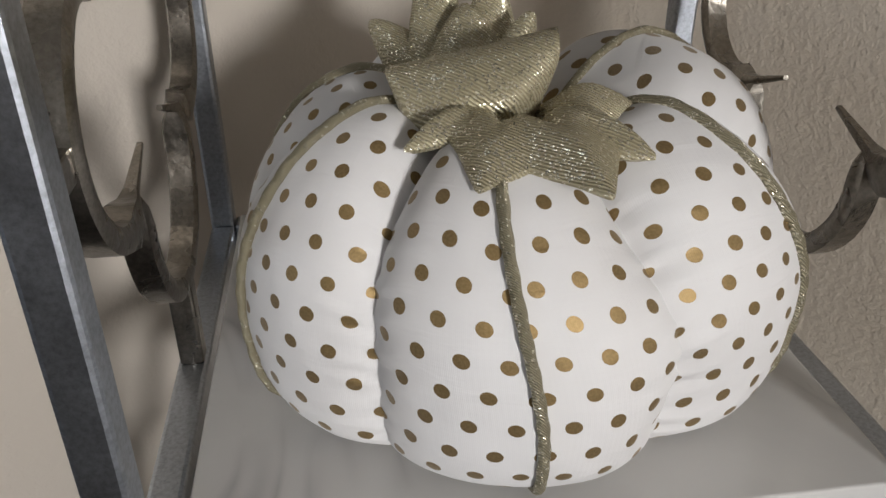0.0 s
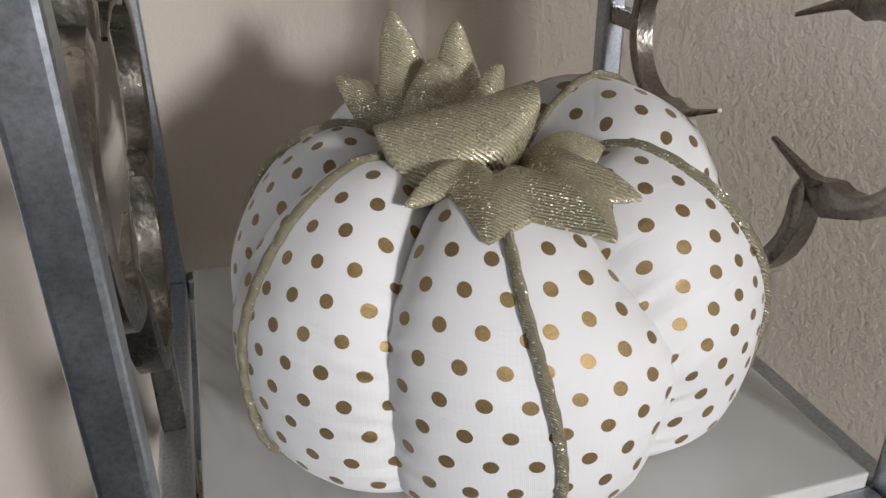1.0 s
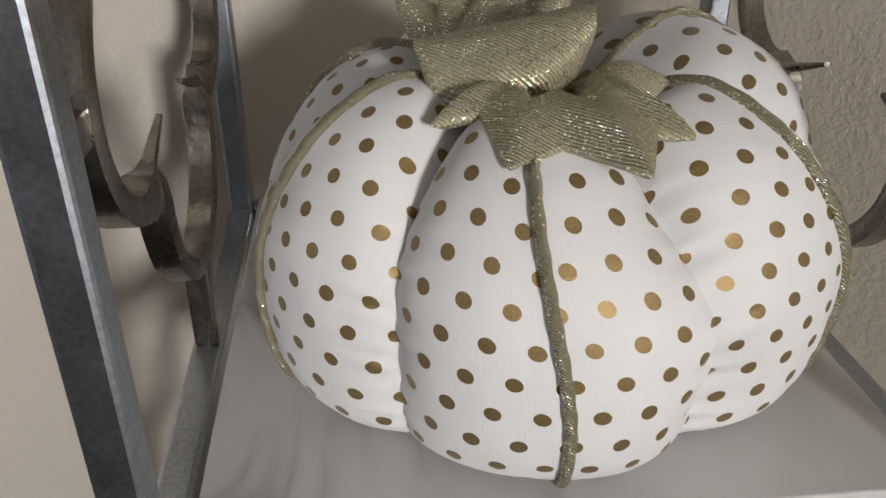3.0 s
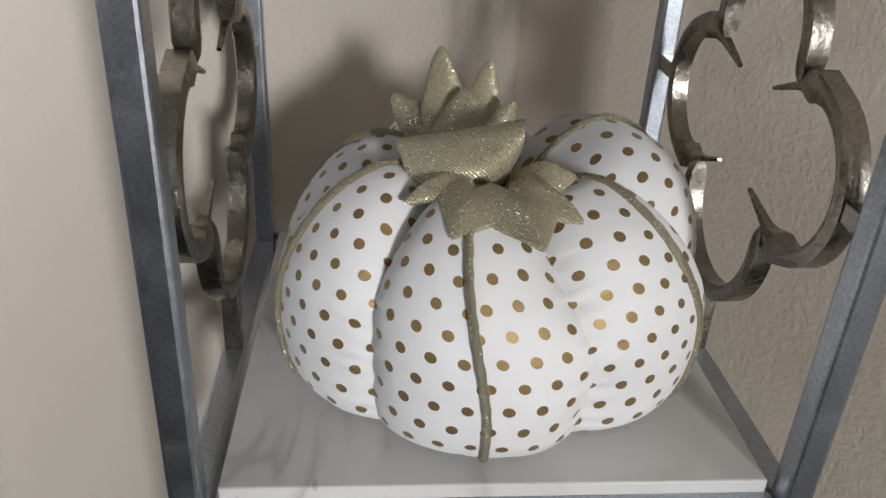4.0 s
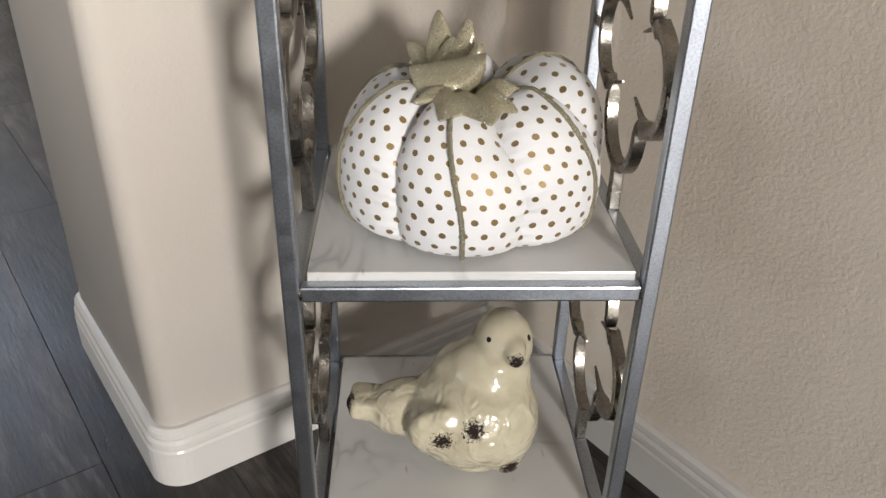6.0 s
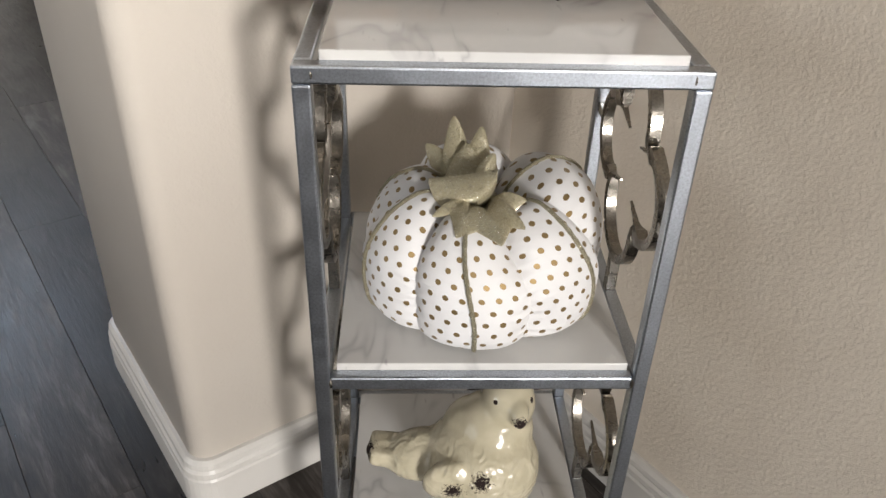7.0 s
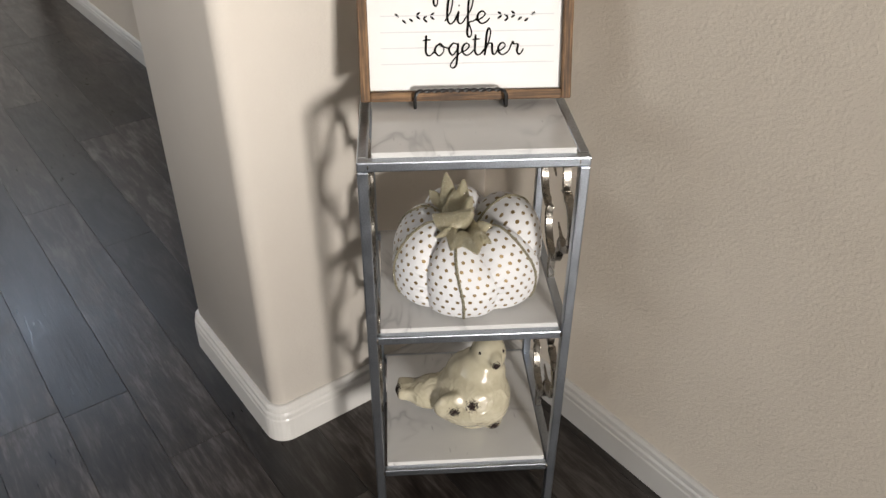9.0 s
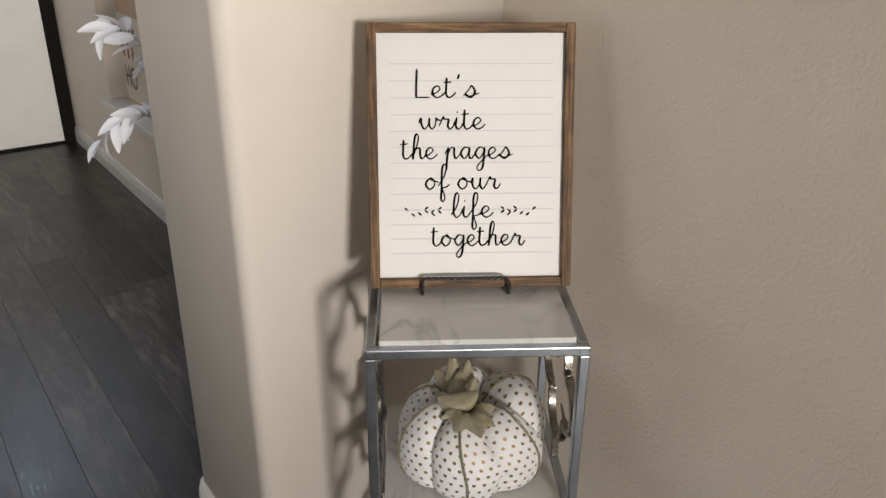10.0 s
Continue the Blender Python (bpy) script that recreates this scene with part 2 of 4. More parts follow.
M_SCROLL = steel("forged_steel", (0.36, 0.335, 0.295), (0.19, 0.172, 0.15), 0.27, 0.42)
M_MARBLE = marble()
M_COTTON = dotted_cotton()
M_LAME = gold_lame("champagne_lame_cloth", 270.0)
M_CORD = gold_lame("champagne_cord", 500.0, (0.20, 0.178, 0.115), (0.37, 0.335, 0.235), 0.87)
M_WOOD_V = frame_wood()
M_WOOD_H = frame_wood_cross()
M_BLACK = material("black_wire", (0.012, 0.011, 0.011), 0.45, 0.3)
M_PAPER = smooth_paint("white_sign_board", (0.71, 0.70, 0.685), 0.5)
M_RULE = material("pale_grey_print", (0.55, 0.55, 0.56), 0.6)
M_INK = material("black_ink", (0.006, 0.006, 0.006), 0.95)
M_INK.node_tree.nodes["Principled BSDF"].inputs["Specular IOR Level"].default_value = 0.1
M_DARK = material("dark_gap", (0.010, 0.009, 0.008), 0.8)
M_DARK.node_tree.nodes["Principled BSDF"].inputs["Specular IOR Level"].default_value = 0.1
M_LEAF = material("white_frosted_leaf", (0.80, 0.81, 0.86), 0.5)
M_TWIG = material("pale_twig", (0.42, 0.38, 0.34), 0.7)
M_GLASS = material("window_glass", (1, 1, 1), 0.0)
M_GLASS.node_tree.nodes["Principled BSDF"].inputs["Transmission Weight"].default_value = 1.0
M_FARWOOD = smooth_paint("tan_wood_plaque", (0.42, 0.27, 0.17), 0.6)
M_BEIGE = smooth_paint("beige_board_paint", (0.55, 0.48, 0.38), 0.7)
M_CHAR = material("charcoal_paint", (0.05, 0.045, 0.04), 0.7)
M_RUST = material("rust_red_paint", (0.25, 0.05, 0.03), 0.7)


# ---- mesh helpers ----
def mesh_of(bm, name, mat, smooth=False):
    bmesh.ops.recalc_face_normals(bm, faces=bm.faces)
    me = bpy.data.meshes.new(name)
    bm.to_mesh(me)
    bm.free()
    if mat:
        me.materials.append(mat)
    if smooth:
        me.polygons.foreach_set("use_smooth", [True] * len(me.polygons))
        me.set_sharp_from_angle(angle=radians(38))
    return me


def part(name, bm, mat, parent, label="", smooth=False):
    me = bm if isinstance(bm, bpy.types.Mesh) else mesh_of(bm, name, mat, smooth)
    ob = new(name, me)
    ob.parent = parent
    if label:
        ob["label"] = label
    return ob


def thing(name, label, category, m=None, group="", kind=""):
    ob = new(name)
    ob.empty_display_size = 0.05
    ob.matrix_world = m if m is not None else Matrix()
    return tagged(ob, label, category, group, kind)


def box(bm, lo, hi, bevel=0.0, m=None, seg=2):
    lo, hi = Vector(lo), Vector(hi)
    mid, size = (lo + hi) / 2, hi - lo
    r = bmesh.ops.create_cube(bm, size=1.0, matrix=Matrix.Translation(mid) @ Matrix.Diagonal((*size, 1)))
    vs = r["verts"]
    if bevel:
        es = list({e for v in vs for e in v.link_edges})
        rb = bmesh.ops.bevel(bm, geom=es, offset=bevel, segments=seg, affect="EDGES", profile=0.5)
        vs = list({v for f in rb["faces"] for v in f.verts} | {v for v in vs if v.is_valid})
    if m is not None:
        bmesh.ops.transform(bm, matrix=m, verts=vs)
    return vs


def boxed(lo, hi, bevel=0.0, m=None, seg=2):
    bm = bmesh.new()
    box(bm, lo, hi, bevel, m, seg)
    return bm


def tube(bm, pts, radius, sides=8, closed=False, twist=None, flat=None, cap=True):
    """A tube along pts. radius: a number or a function of 0..1. twist(k, phi): scale of the radius. flat: (a, b) half sizes of a flat bar with normal x."""
    pts = [Vector(p) for p in pts]
    n = len(pts)
    rings, up = [], None
    for i, p in enumerate(pts):
        t = (pts[(i + 1) % n] - pts[i - 1]) if closed else (pts[min(i + 1, n - 1)] - pts[max(i - 1, 0)])
        t.normalize()
        if flat:
            side = Vector((1, 0, 0))
        else:
            if up is None:
                up = Vector((0, 0, 1)) if abs(t.z) < 0.9 else Vector((1, 0, 0))
            side = t.cross(up).normalized()
        nrm = side.cross(t).normalized()
        if not flat:
            up = nrm
        k = i / max(n - 1, 1)
        ring = []
        for j in range(sides):
            a = 2 * math.pi * j / sides
            if flat:
                fa, fb = flat(k)
                sx, sy = ((1, 0.35), (0.8, 1), (-0.8, 1), (-1, 0.35), (-1, -0.35), (-0.8, -1), (0.8, -1), (1, -0.35))[j]
                q = p + side * sx * fa + nrm * sy * fb
            else:
                r = radius(k) if callable(radius) else radius
                if twist:
                    r *= twist(i, a)
                q = p + (side * math.cos(a) + nrm * math.sin(a)) * r
            ring.append(bm.verts.new(q))
        rings.append(ring)
    for i in range(n if closed else n - 1):
        a, b = rings[i], rings[(i + 1) % n]
        for j in range(sides):
            bm.faces.new((a[j], a[(j + 1) % sides], b[(j + 1) % sides], b[j]))
    if cap and not closed:
        bm.faces.new(rings[0])
        bm.faces.new(rings[-1][::-1])
    return bm


def prism(bm, poly, z0, z1):
    """Extrudes a list of world points upright from z0 to z1."""
    a = [bm.verts.new((p.x, p.y, z0)) for p in poly]
    b = [bm.verts.new((p.x, p.y, z1)) for p in poly]
    n = len(poly)
    for i in range(n):
        bm.faces.new((a[i], a[(i + 1) % n], b[(i + 1) % n], b[i]))
    bm.faces.new(a)
    bm.faces.new(b[::-1])
    return bm


def uv_box(lo, hi, bevel=0.0):
    return boxed(lo, hi, bevel, Matrix.Rotation(ROOM, 4, "Z"))


def structure(name, bm, mat, label, category, smooth=False):
    return tagged(new(name, mesh_of(bm, name, mat, smooth)), label, category, kind="structure")


# ---- the room ----
def wall_with_hole(axis, near, far, a0, a1, hole):
    """A wall slab between near and far on one room axis, from a0 to a1 on the other, with one opening (a, a, z, z)."""
    bm = bmesh.new()
    h0, h1, z0, z1 = hole
    for lo, hi, za, zb in ((a0, h0, 0, CEIL), (h1, a1, 0, CEIL), (h0, h1, 0, z0), (h0, h1, z1, CEIL)):
        if axis == "u":
            box(bm, (near, lo, za), (far, hi, zb), 0, Matrix.Rotation(ROOM, 4, "Z"))
        else:
            box(bm, (lo, near, za), (hi, far, zb), 0, Matrix.Rotation(ROOM, 4, "Z"))
    return bm


NICHE = (1.9, 3.46, 0.44, 1.75)
structure("wall_east", wall_with_hole("u", SIDE_U, SIDE_U + 0.30, SOUTH_V, NORTH_V + 0.12, NICHE), M_WALL, "greige orange-peel textured side wall with a niche", "wall")
structure("niche_back", uv_box((SIDE_U + 0.30, NICHE[0] - 0.1, 0.3), (SIDE_U + 0.34, NICHE[1] + 0.1, 1.9)), M_WALL, "greige back of the wall niche", "wall")
# South and west walls are never seen; their dark colour deepens the shadows.
s = SOUTH_WIN
structure("wall_south", wall_with_hole("v", SOUTH_V - 0.12, SOUTH_V, WEST_U - 0.12, SIDE_U + 0.3, (s[0] - s[2] / 2, s[0] + s[2] / 2, s[1] - s[3] / 2, s[1] + s[3] / 2)), M_LOW_BOUNCE, "unseen taupe wall, kept dark to cut bounce, with a narrow window", "wall")
s = WEST_FILL
structure("wall_west", wall_with_hole("u", WEST_U - 0.12, WEST_U, SOUTH_V, NORTH_V, (s[0] - s[2] / 2, s[0] + s[2] / 2, s[1] - s[3] / 2, s[1] + s[3] / 2)), M_LOW_BOUNCE, "unseen taupe wall, kept dark to cut bounce, with an added window", "wall")
s = NORTH_WIN
structure("wall_north", wall_with_hole("v", NORTH_V, NORTH_V + 0.12, WEST_U - 0.12, SIDE_U, (s[0] - s[2] / 2, s[0] + s[2] / 2, s[1] - s[3] / 2, s[1] + s[3] / 2)), M_WALL, "greige end wall above the entry door", "wall")
structure("ceiling", uv_box((WEST_U - 0.12, SOUTH_V - 0.12, CEIL), (SIDE_U + 0.34, NORTH_V + 0.12, CEIL + 0.1)), M_CEIL, "plain white painted ceiling", "ceiling")


def rounded(points, radius, steps=8):
    """A polyline in room axes whose inner corners are rounded off."""
    out = [Vector(points[0])]
    for a, b, c in zip(points, points[1:], points[2:]):
        a, b, c = Vector(a), Vector(b), Vector(c)
        d0, d1 = (a - b).normalized(), (c - b).normalized()
        mid = b + (d0 + d1) * radius
        for k in range(steps + 1):
            w = math.pi / 2 * k / steps
            out.append(mid - d1 * radius * math.cos(w) - d0 * radius * math.sin(w))
    out.append(Vector(points[-1]))
    return out


STUB = [(SIDE_U, FRONT_V), (STUB_U, FRONT_V), (STUB_U, BACK_V), (SIDE_U, BACK_V)]
structure("wall_partition", prism(bmesh.new(), [uv(*p) for p in rounded(STUB, 0.031)], 0.0, CEIL), M_SKIM_LIT, "greige partition wall end with bullnose corners, its stronger light in the colour", "wall", False)
for poly in bpy.data.objects["wall_partition"].data.polygons:
    poly.use_smooth = abs(poly.normal.z) < 0.5


def baseboard(name, path, label):
    """Sweeps a moulded profile along a path in room axes; the wall lies to the path's right."""
    prof = [(0.0, 0.0), (0.0155, 0.0), (0.0155, 0.058), (0.0135, 0.062), (0.0145, 0.066), (0.0140, 0.073), (0.0105, 0.078), (0.0115, 0.082), (0.0105, 0.089), (0.0055, 0.095), (0.0, 0.096)]
    bm = bmesh.new()
    rings = []
    n = len(path)
    for i, p in enumerate(path):
        d0 = (path[i] - path[i - 1]).normalized() if i else (path[1] - path[0]).normalized()
        d1 = (path[i + 1] - path[i]).normalized() if i < n - 1 else d0
        n0, n1 = Vector((-d0.y, d0.x)), Vector((-d1.y, d1.x))
        mit = (n0 + n1).normalized()
        mit /= max(mit.dot(n0), 0.3)
        rings.append([bm.verts.new(uv(*(p + mit * o), z)) for o, z in prof])
    for a, b in zip(rings, rings[1:]):
        for j in range(len(prof) - 1):
            bm.faces.new((a[j], a[j + 1], b[j + 1], b[j]))
    bm.faces.new(rings[0])
    bm.faces.new(rings[-1][::-1])
    ob = structure(name, bm, M_TRIM, label, "baseboard")
    return ob


STUB_BB = [Vector(p) for p in rounded([(SIDE_U - 0.012, FRONT_V), (STUB_U, FRONT_V), (STUB_U, BACK_V), (SIDE_U - 0.012, BACK_V)], 0.031)]
baseboard("baseboard_partition", STUB_BB, "white moulded baseboard round the partition wall end")
baseboard("baseboard_east", [Vector((SIDE_U, SOUTH_V)), Vector((SIDE_U, FRONT_V))], "white moulded baseboard along the textured side wall")
baseboard("baseboard_hall", [Vector((SIDE_U, BACK_V)), Vector((SIDE_U, NORTH_V))], "white moulded baseboard along the hall wall")


def window(name, center, width, height, label):
    """A plain white window: frame bars, one cross bar and panes, standing in its opening."""
    w = thing(name, label, "window", center, kind="structure")
    f = 0.035
    for lo, hi in (((-width / 2, -0.03, -height / 2), (-width / 2 + f, 0.03, height / 2)), ((width / 2 - f, -0.03, -height / 2), (width / 2, 0.03, height / 2)),
                   ((-width / 2 + f, -0.03, -height / 2), (width / 2 - f, 0.03, -height / 2 + f)), ((-width / 2 + f, -0.03, height / 2 - f), (width / 2 - f, 0.03, height / 2))):
        part("window_frame", boxed(lo, hi, 0.003), M_TRIM, w)
    return w


def room_pose(u, v, z, turn=0.0):
    return Matrix.Translation(uv(u, v, z)) @ Matrix.Rotation(ROOM + radians(turn), 4, "Z")


window("window_1", room_pose(SOUTH_WIN[0], SOUTH_V - 0.02, SOUTH_WIN[1]), SOUTH_WIN[2], SOUTH_WIN[3], "narrow white framed window in the end wall")
# The second window is made up, a frame for the west fill.
window("fill_window_2", room_pose(WEST_U - 0.02, WEST_FILL[0], WEST_FILL[1], 90), WEST_FILL[2], WEST_FILL[3], "wide white framed window added round the unseen fill light")
window("window_3", room_pose(NORTH_WIN[0], NORTH_V + 0.02, NORTH_WIN[1]), NORTH_WIN[2], NORTH_WIN[3], "white framed transom window above the entry door")


# ---- the entry door at the hall's end ----
def entry_door():
    d = thing("door_1", "plain white entry door in a dark jamb", "door", room_pose(-0.18, NORTH_V, 0.0), kind="structure")
    part("door_leaf", boxed((-0.46, -0.045, 0.012), (0.46, -0.005, 2.04), 0.004), M_DOOR, d)
    for x0, x1 in ((0.465, 0.535), (-0.535, -0.465)):
        part("jamb", boxed((x0, -0.055, 0.0), (x1, -0.002, 2.10), 0.003), M_DARK, d, "dark door jamb")
    part("jamb", boxed((-0.465, -0.055, 2.045), (0.465, -0.002, 2.10), 0.003), M_DARK, d, "dark door jamb")
    part("threshold", boxed((-0.465, -0.07, 0.0), (0.465, -0.046, 0.011), 0.002), M_DARK, d, "dark threshold")
    part("door_handle", tube(bmesh.new(), [(-0.39, -0.046, 1.0), (-0.39, -0.085, 1.0), (-0.30, -0.085, 1.0)], 0.009), M_STEEL, d, "steel lever handle")


entry_door()
structure("niche_sill", uv_box((SIDE_U - 0.035, NICHE[0] - 0.04, 0.412), (SIDE_U + 0.30, NICHE[1] + 0.05, 0.444), 0.004), M_TRIM, "white painted sill of the wall niche", "sill")


# ---- the three-tier shelf ----
W, D, T = 0.170, 0.332, 0.016
LEVELS = (0.135, 0.462, 0.789)     # top faces of the bars
TILE_UP = 0.0085


def bar(name, lo, hi, parent, label=""):
    return part(name, boxed(lo, hi, 0.0022), M_STEEL, parent, label)


def weld(p, r, parent):
    bm = bmesh.new()
    bmesh.ops.create_icosphere(bm, subdivisions=2, radius=r, matrix=Matrix.Diagonal((0.55, 0.9, 1.5, 1)))
    for v in bm.verts:
        v.co *= 1 + 0.25 * noise.noise(v.co * 300 + Vector(p) * 50)
    bmesh.ops.translate(bm, vec=p, verts=bm.verts)
    return part("weld", bm, M_SCROLL, parent, smooth=True)


def lobe(center, ry, rz, a0, a1, steps=26, tip=0.0):
    """Points of an elliptic arc in the yz plane, with pointed ends carried on inwards by tip."""
    cy, cz = center
    pts = [Vector((0, cy + ry * math.cos(radians(a0 + (a1 - a0) * k / steps)), cz + rz * math.sin(radians(a0 + (a1 - a0) * k / steps)))) for k in range(steps + 1)]
    if tip:
        pts = [pts[0] + (pts[0] - pts[2]).normalized() * tip] + pts + [pts[-1] + (pts[-1] - pts[-3]).normalized() * tip]
    return pts


def flat_bar(k, wide=0.0072, thick=0.0052, taper=0.0):
    e = 1.0
    if taper:
        e = min(1.0, max(0.05, min(k, 1 - k) / taper))
    flare = 1.0
    if taper > 0.1:
        flare += 0.8 * math.exp(-((min(k, 1 - k) - taper) / 0.045) ** 2)
    return wide * (0.12 + 0.88 * e ** 0.8), thick * (0.10 + 0.90 * e ** 0.7) * flare


def quatrefoil(parent, x, z0, z1):
    """A forged quatrefoil of four bent flat bars between two side bars, held by short stubs."""
    cy, cz = 0.159, (z0 + z1 - T) / 2 + 0.008
    arcs = (
        (lobe((cy - 0.075, cz), 0.047, 0.047, 62, 298, tip=0.030), 0.13),
        (lobe((cy + 0.075, cz), 0.047, 0.047, 242, 478, tip=0.030), 0.13),
        (lobe((cy, cz - 0.058), 0.056, 0.054, 161, 379), 0.05),
        (lobe((cy, cz + 0.058), 0.056, 0.054, -19, 199), 0.05),
    )
    for pts, taper in arcs:
        bm = tube(bmesh.new(), [p + Vector((x, 0, 0)) for p in pts], 0, 8, flat=lambda k, s=taper: flat_bar(k, taper=s))
        part("scroll_bar", bm, M_SCROLL, parent, smooth=True)
    ym, zt, zb = cy, cz + 0.112, cz - 0.112
    part("stub", boxed((x - 0.0062, ym - 0.0062, z0), (x + 0.0062, ym + 0.0062, zb + 0.002), 0.0015), M_SCROLL, parent)
    part("stub", boxed((x - 0.0062, ym - 0.0062, zt - 0.002), (x + 0.0062, ym + 0.0062, z1 - T), 0.0015), M_SCROLL, parent)
    part("stub", boxed((x - 0.005, T, cz - 0.006), (x + 0.005, cy - 0.122, cz + 0.006), 0.0012), M_SCROLL, parent)
    part("stub", boxed((x - 0.005, cy + 0.122, cz - 0.006), (x + 0.005, D - T, cz + 0.006), 0.0012), M_SCROLL, parent)
    weld((x, ym, z0 + 0.001), 0.0075, parent)


def tiered_shelf():
    s = thing("tiered_shelf", "three-tier galvanised steel shelf with quatrefoil sides in a room corner", "shelf")
    top = LEVELS[-1]
    for x0, x1 in ((-W, -W + T), (W - T, W)):
        for y0, y1 in ((0.0, T), (D - T, D)):
            bar("post", (x0, y0, 0.0), (x1, y1, top - T), s)
    for z in LEVELS:
        if z == top:
            for y0, y1 in ((0.0, T), (D - T, D)):
                bar("crossbar", (-W, y0, z - T), (W, y1, z), s)
        else:
            for y0, y1 in ((0.0015, T - 0.001), (D - T, D)):
                bar("crossbar", (-W + T, y0, z - T), (W - T, y1, z), s)
        for x0, x1 in ((-W, -W + T), (W - T, W)):
            bar("side_bar", (x0, T, z - T), (x1, D - T, z), s)
        for x in (-W + T, W - T):
            weld((x, 0.0035, z - T / 2), 0.0045, s)
    for z0, z1 in zip(LEVELS, LEVELS[1:]):
        for x in (-W + T / 2, W - T / 2):
            quatrefoil(s, x, z0, z1)
    return s


tiered_shelf()
for z, where in zip(LEVELS, ("lowest", "middle", "top")):
    bm = boxed((-0.1485, 0.0140, z - 0.002), (0.1505, 0.3155, z + TILE_UP), 0.0012)
    ob = new("marble_tile", mesh_of(bm, "marble_tile", M_MARBLE))
    tagged(ob, "square white marble tile with grey veins in the shelf's %s tier" % where, "tile", "shelf tiles")
TIER = [z + TILE_UP for z in LEVELS]

# ---- the cotton pumpkin ----
PUMP = Vector((0.004, 0.147, TIER[1]))
LOBES = 6
CREASE = [radians(a) for a in (-126, -69, -19, 58, 125, 187, 234)]
CORD = [radians(a) for a in (-97, -35, 26, 92, 155, 204)]
PINCH = (0.80, 0.50, 0.95, 1.0, 1.0, 0.8, 0.80)          # how deep each sewn crease pulls in
SHORT = (0.0, 0.0, 0.0, 0.03, 0.085, 0.01)               # how far each lobe stays behind the widest
FULLNESS = (0.0, 0.2, 0.75, 0.5, 0.05, 0.05)             # how high each lobe is stuffed


def lobe_at(theta):
    """Which lobe an angle falls in, where between cord (0) and crease (1), and how deep that crease is."""
    w = (theta - CREASE[0]) % (2 * math.pi) + CREASE[0]
    for k in range(LOBES):
        if w <= CREASE[k + 1] or k == LOBES - 1:
            c = CORD[k]
            if w < c:
                return k, (c - w) / (c - CREASE[k]), PINCH[k]
            return k, (w - c) / (CREASE[k + 1] - c), PINCH[k + 1]


def profile(s):
    """Radius and height along one meridian, s from 0 (underside) to 1 (the dimple)."""
    knots = ((0.0, 0.0, 0.006), (0.10, 0.050, 0.0015), (0.20, 0.100, 0.0015), (0.30, 0.1285, 0.015), (0.42, 0.1375, 0.048), (0.54, 0.136, 0.083), (0.64, 0.1235, 0.110), (0.74, 0.101, 0.132), (0.83, 0.070, 0.142), (0.92, 0.036, 0.124), (1.0, 0.010, 0.088))
    for k in range(len(knots) - 1):
        if s <= knots[k + 1][0] or k == len(knots) - 2:
            p0, p1, p2, p3 = (knots[max(0, min(len(knots) - 1, k + d))] for d in (-1, 0, 1, 2))
            t = (s - p1[0]) / (p2[0] - p1[0])
            out = []
            for c in (1, 2):
                m1 = (p2[c] - p0[c]) / (p2[0] - p0[0]) * (p2[0] - p1[0])
                m2 = (p3[c] - p1[c]) / (p3[0] - p1[0]) * (p2[0] - p1[0])
                out.append((2 * t**3 - 3 * t**2 + 1) * p1[c] + (t**3 - 2 * t**2 + t) * m1 + (-2 * t**3 + 3 * t**2) * p2[c] + (t**3 - t**2) * m2)
            return out


def skin(s, theta, wrinkle=True):
    """A point of the pumpkin: lobes swell between the sewn creases, which pucker the cloth."""
    rho, z = profile(s)
    lobe_no, q, pinch = lobe_at(theta)
    k = theta * LOBES / (2 * math.pi)
    mid = math.sin(math.pi * min(max((s - 0.05) / 0.95, 0), 1)) ** 0.6
    top = min(max((s - 0.45) / 0.25, 0), 1)
    soft = 4.2 if pinch > 0.7 else 3.0
    if pinch < 0.7:
        pinch += 0.5 * min(max((0.52 - s) / 0.16, 0), 1)
    shape = 1.0 - pinch * (0.105 * q**soft + 0.040 * q**2) * mid
    shape -= SHORT[lobe_no] * (1 - q**2)
    full = FULLNESS[lobe_no] * (1 - q**2)
    rho += 0.012 * full * math.exp(-((s - 0.72) / 0.14) ** 2)
    lift = (1.0 - (0.10 * q**4 + 0.03 * q**2) * top) * (1 + 0.085 * full * top)
    if wrinkle:
        near = math.exp(-(1 - q) / 0.20) * mid
        shape += near * 0.011 * math.sin(s * 140 + 3.0 * math.sin(k * 7 + s * 9)) * (0.25 + 0.75 * math.sin(s * 31 + k * 5) ** 2)
        shape += 0.012 * noise.noise(Vector((math.cos(theta) * 2.4, math.sin(theta) * 2.4, s * 4.0)))
        shape += 0.004 * noise.noise(Vector((math.cos(theta) * 9, math.sin(theta) * 9, s * 16.0)))
    r = rho * shape
    lean = min(max((s - 0.38) / 0.45, 0), 1)
    lean = lean * lean * (3 - 2 * lean)
    theta = math.atan2(math.sin(theta) - 0.13 * lean, math.cos(theta) - 0.17 * lean)
    return Vector((r * math.cos(theta), r * math.sin(theta), max(z * lift, 0.0)))


def gore_angle(lobe_no, j, seg):
    a, c, b = CREASE[lobe_no], CORD[lobe_no], CREASE[lobe_no + 1]
    t = 2 * j / seg
    return a + (c - a) * t if t <= 1 else c + (b - c) * (t - 1)


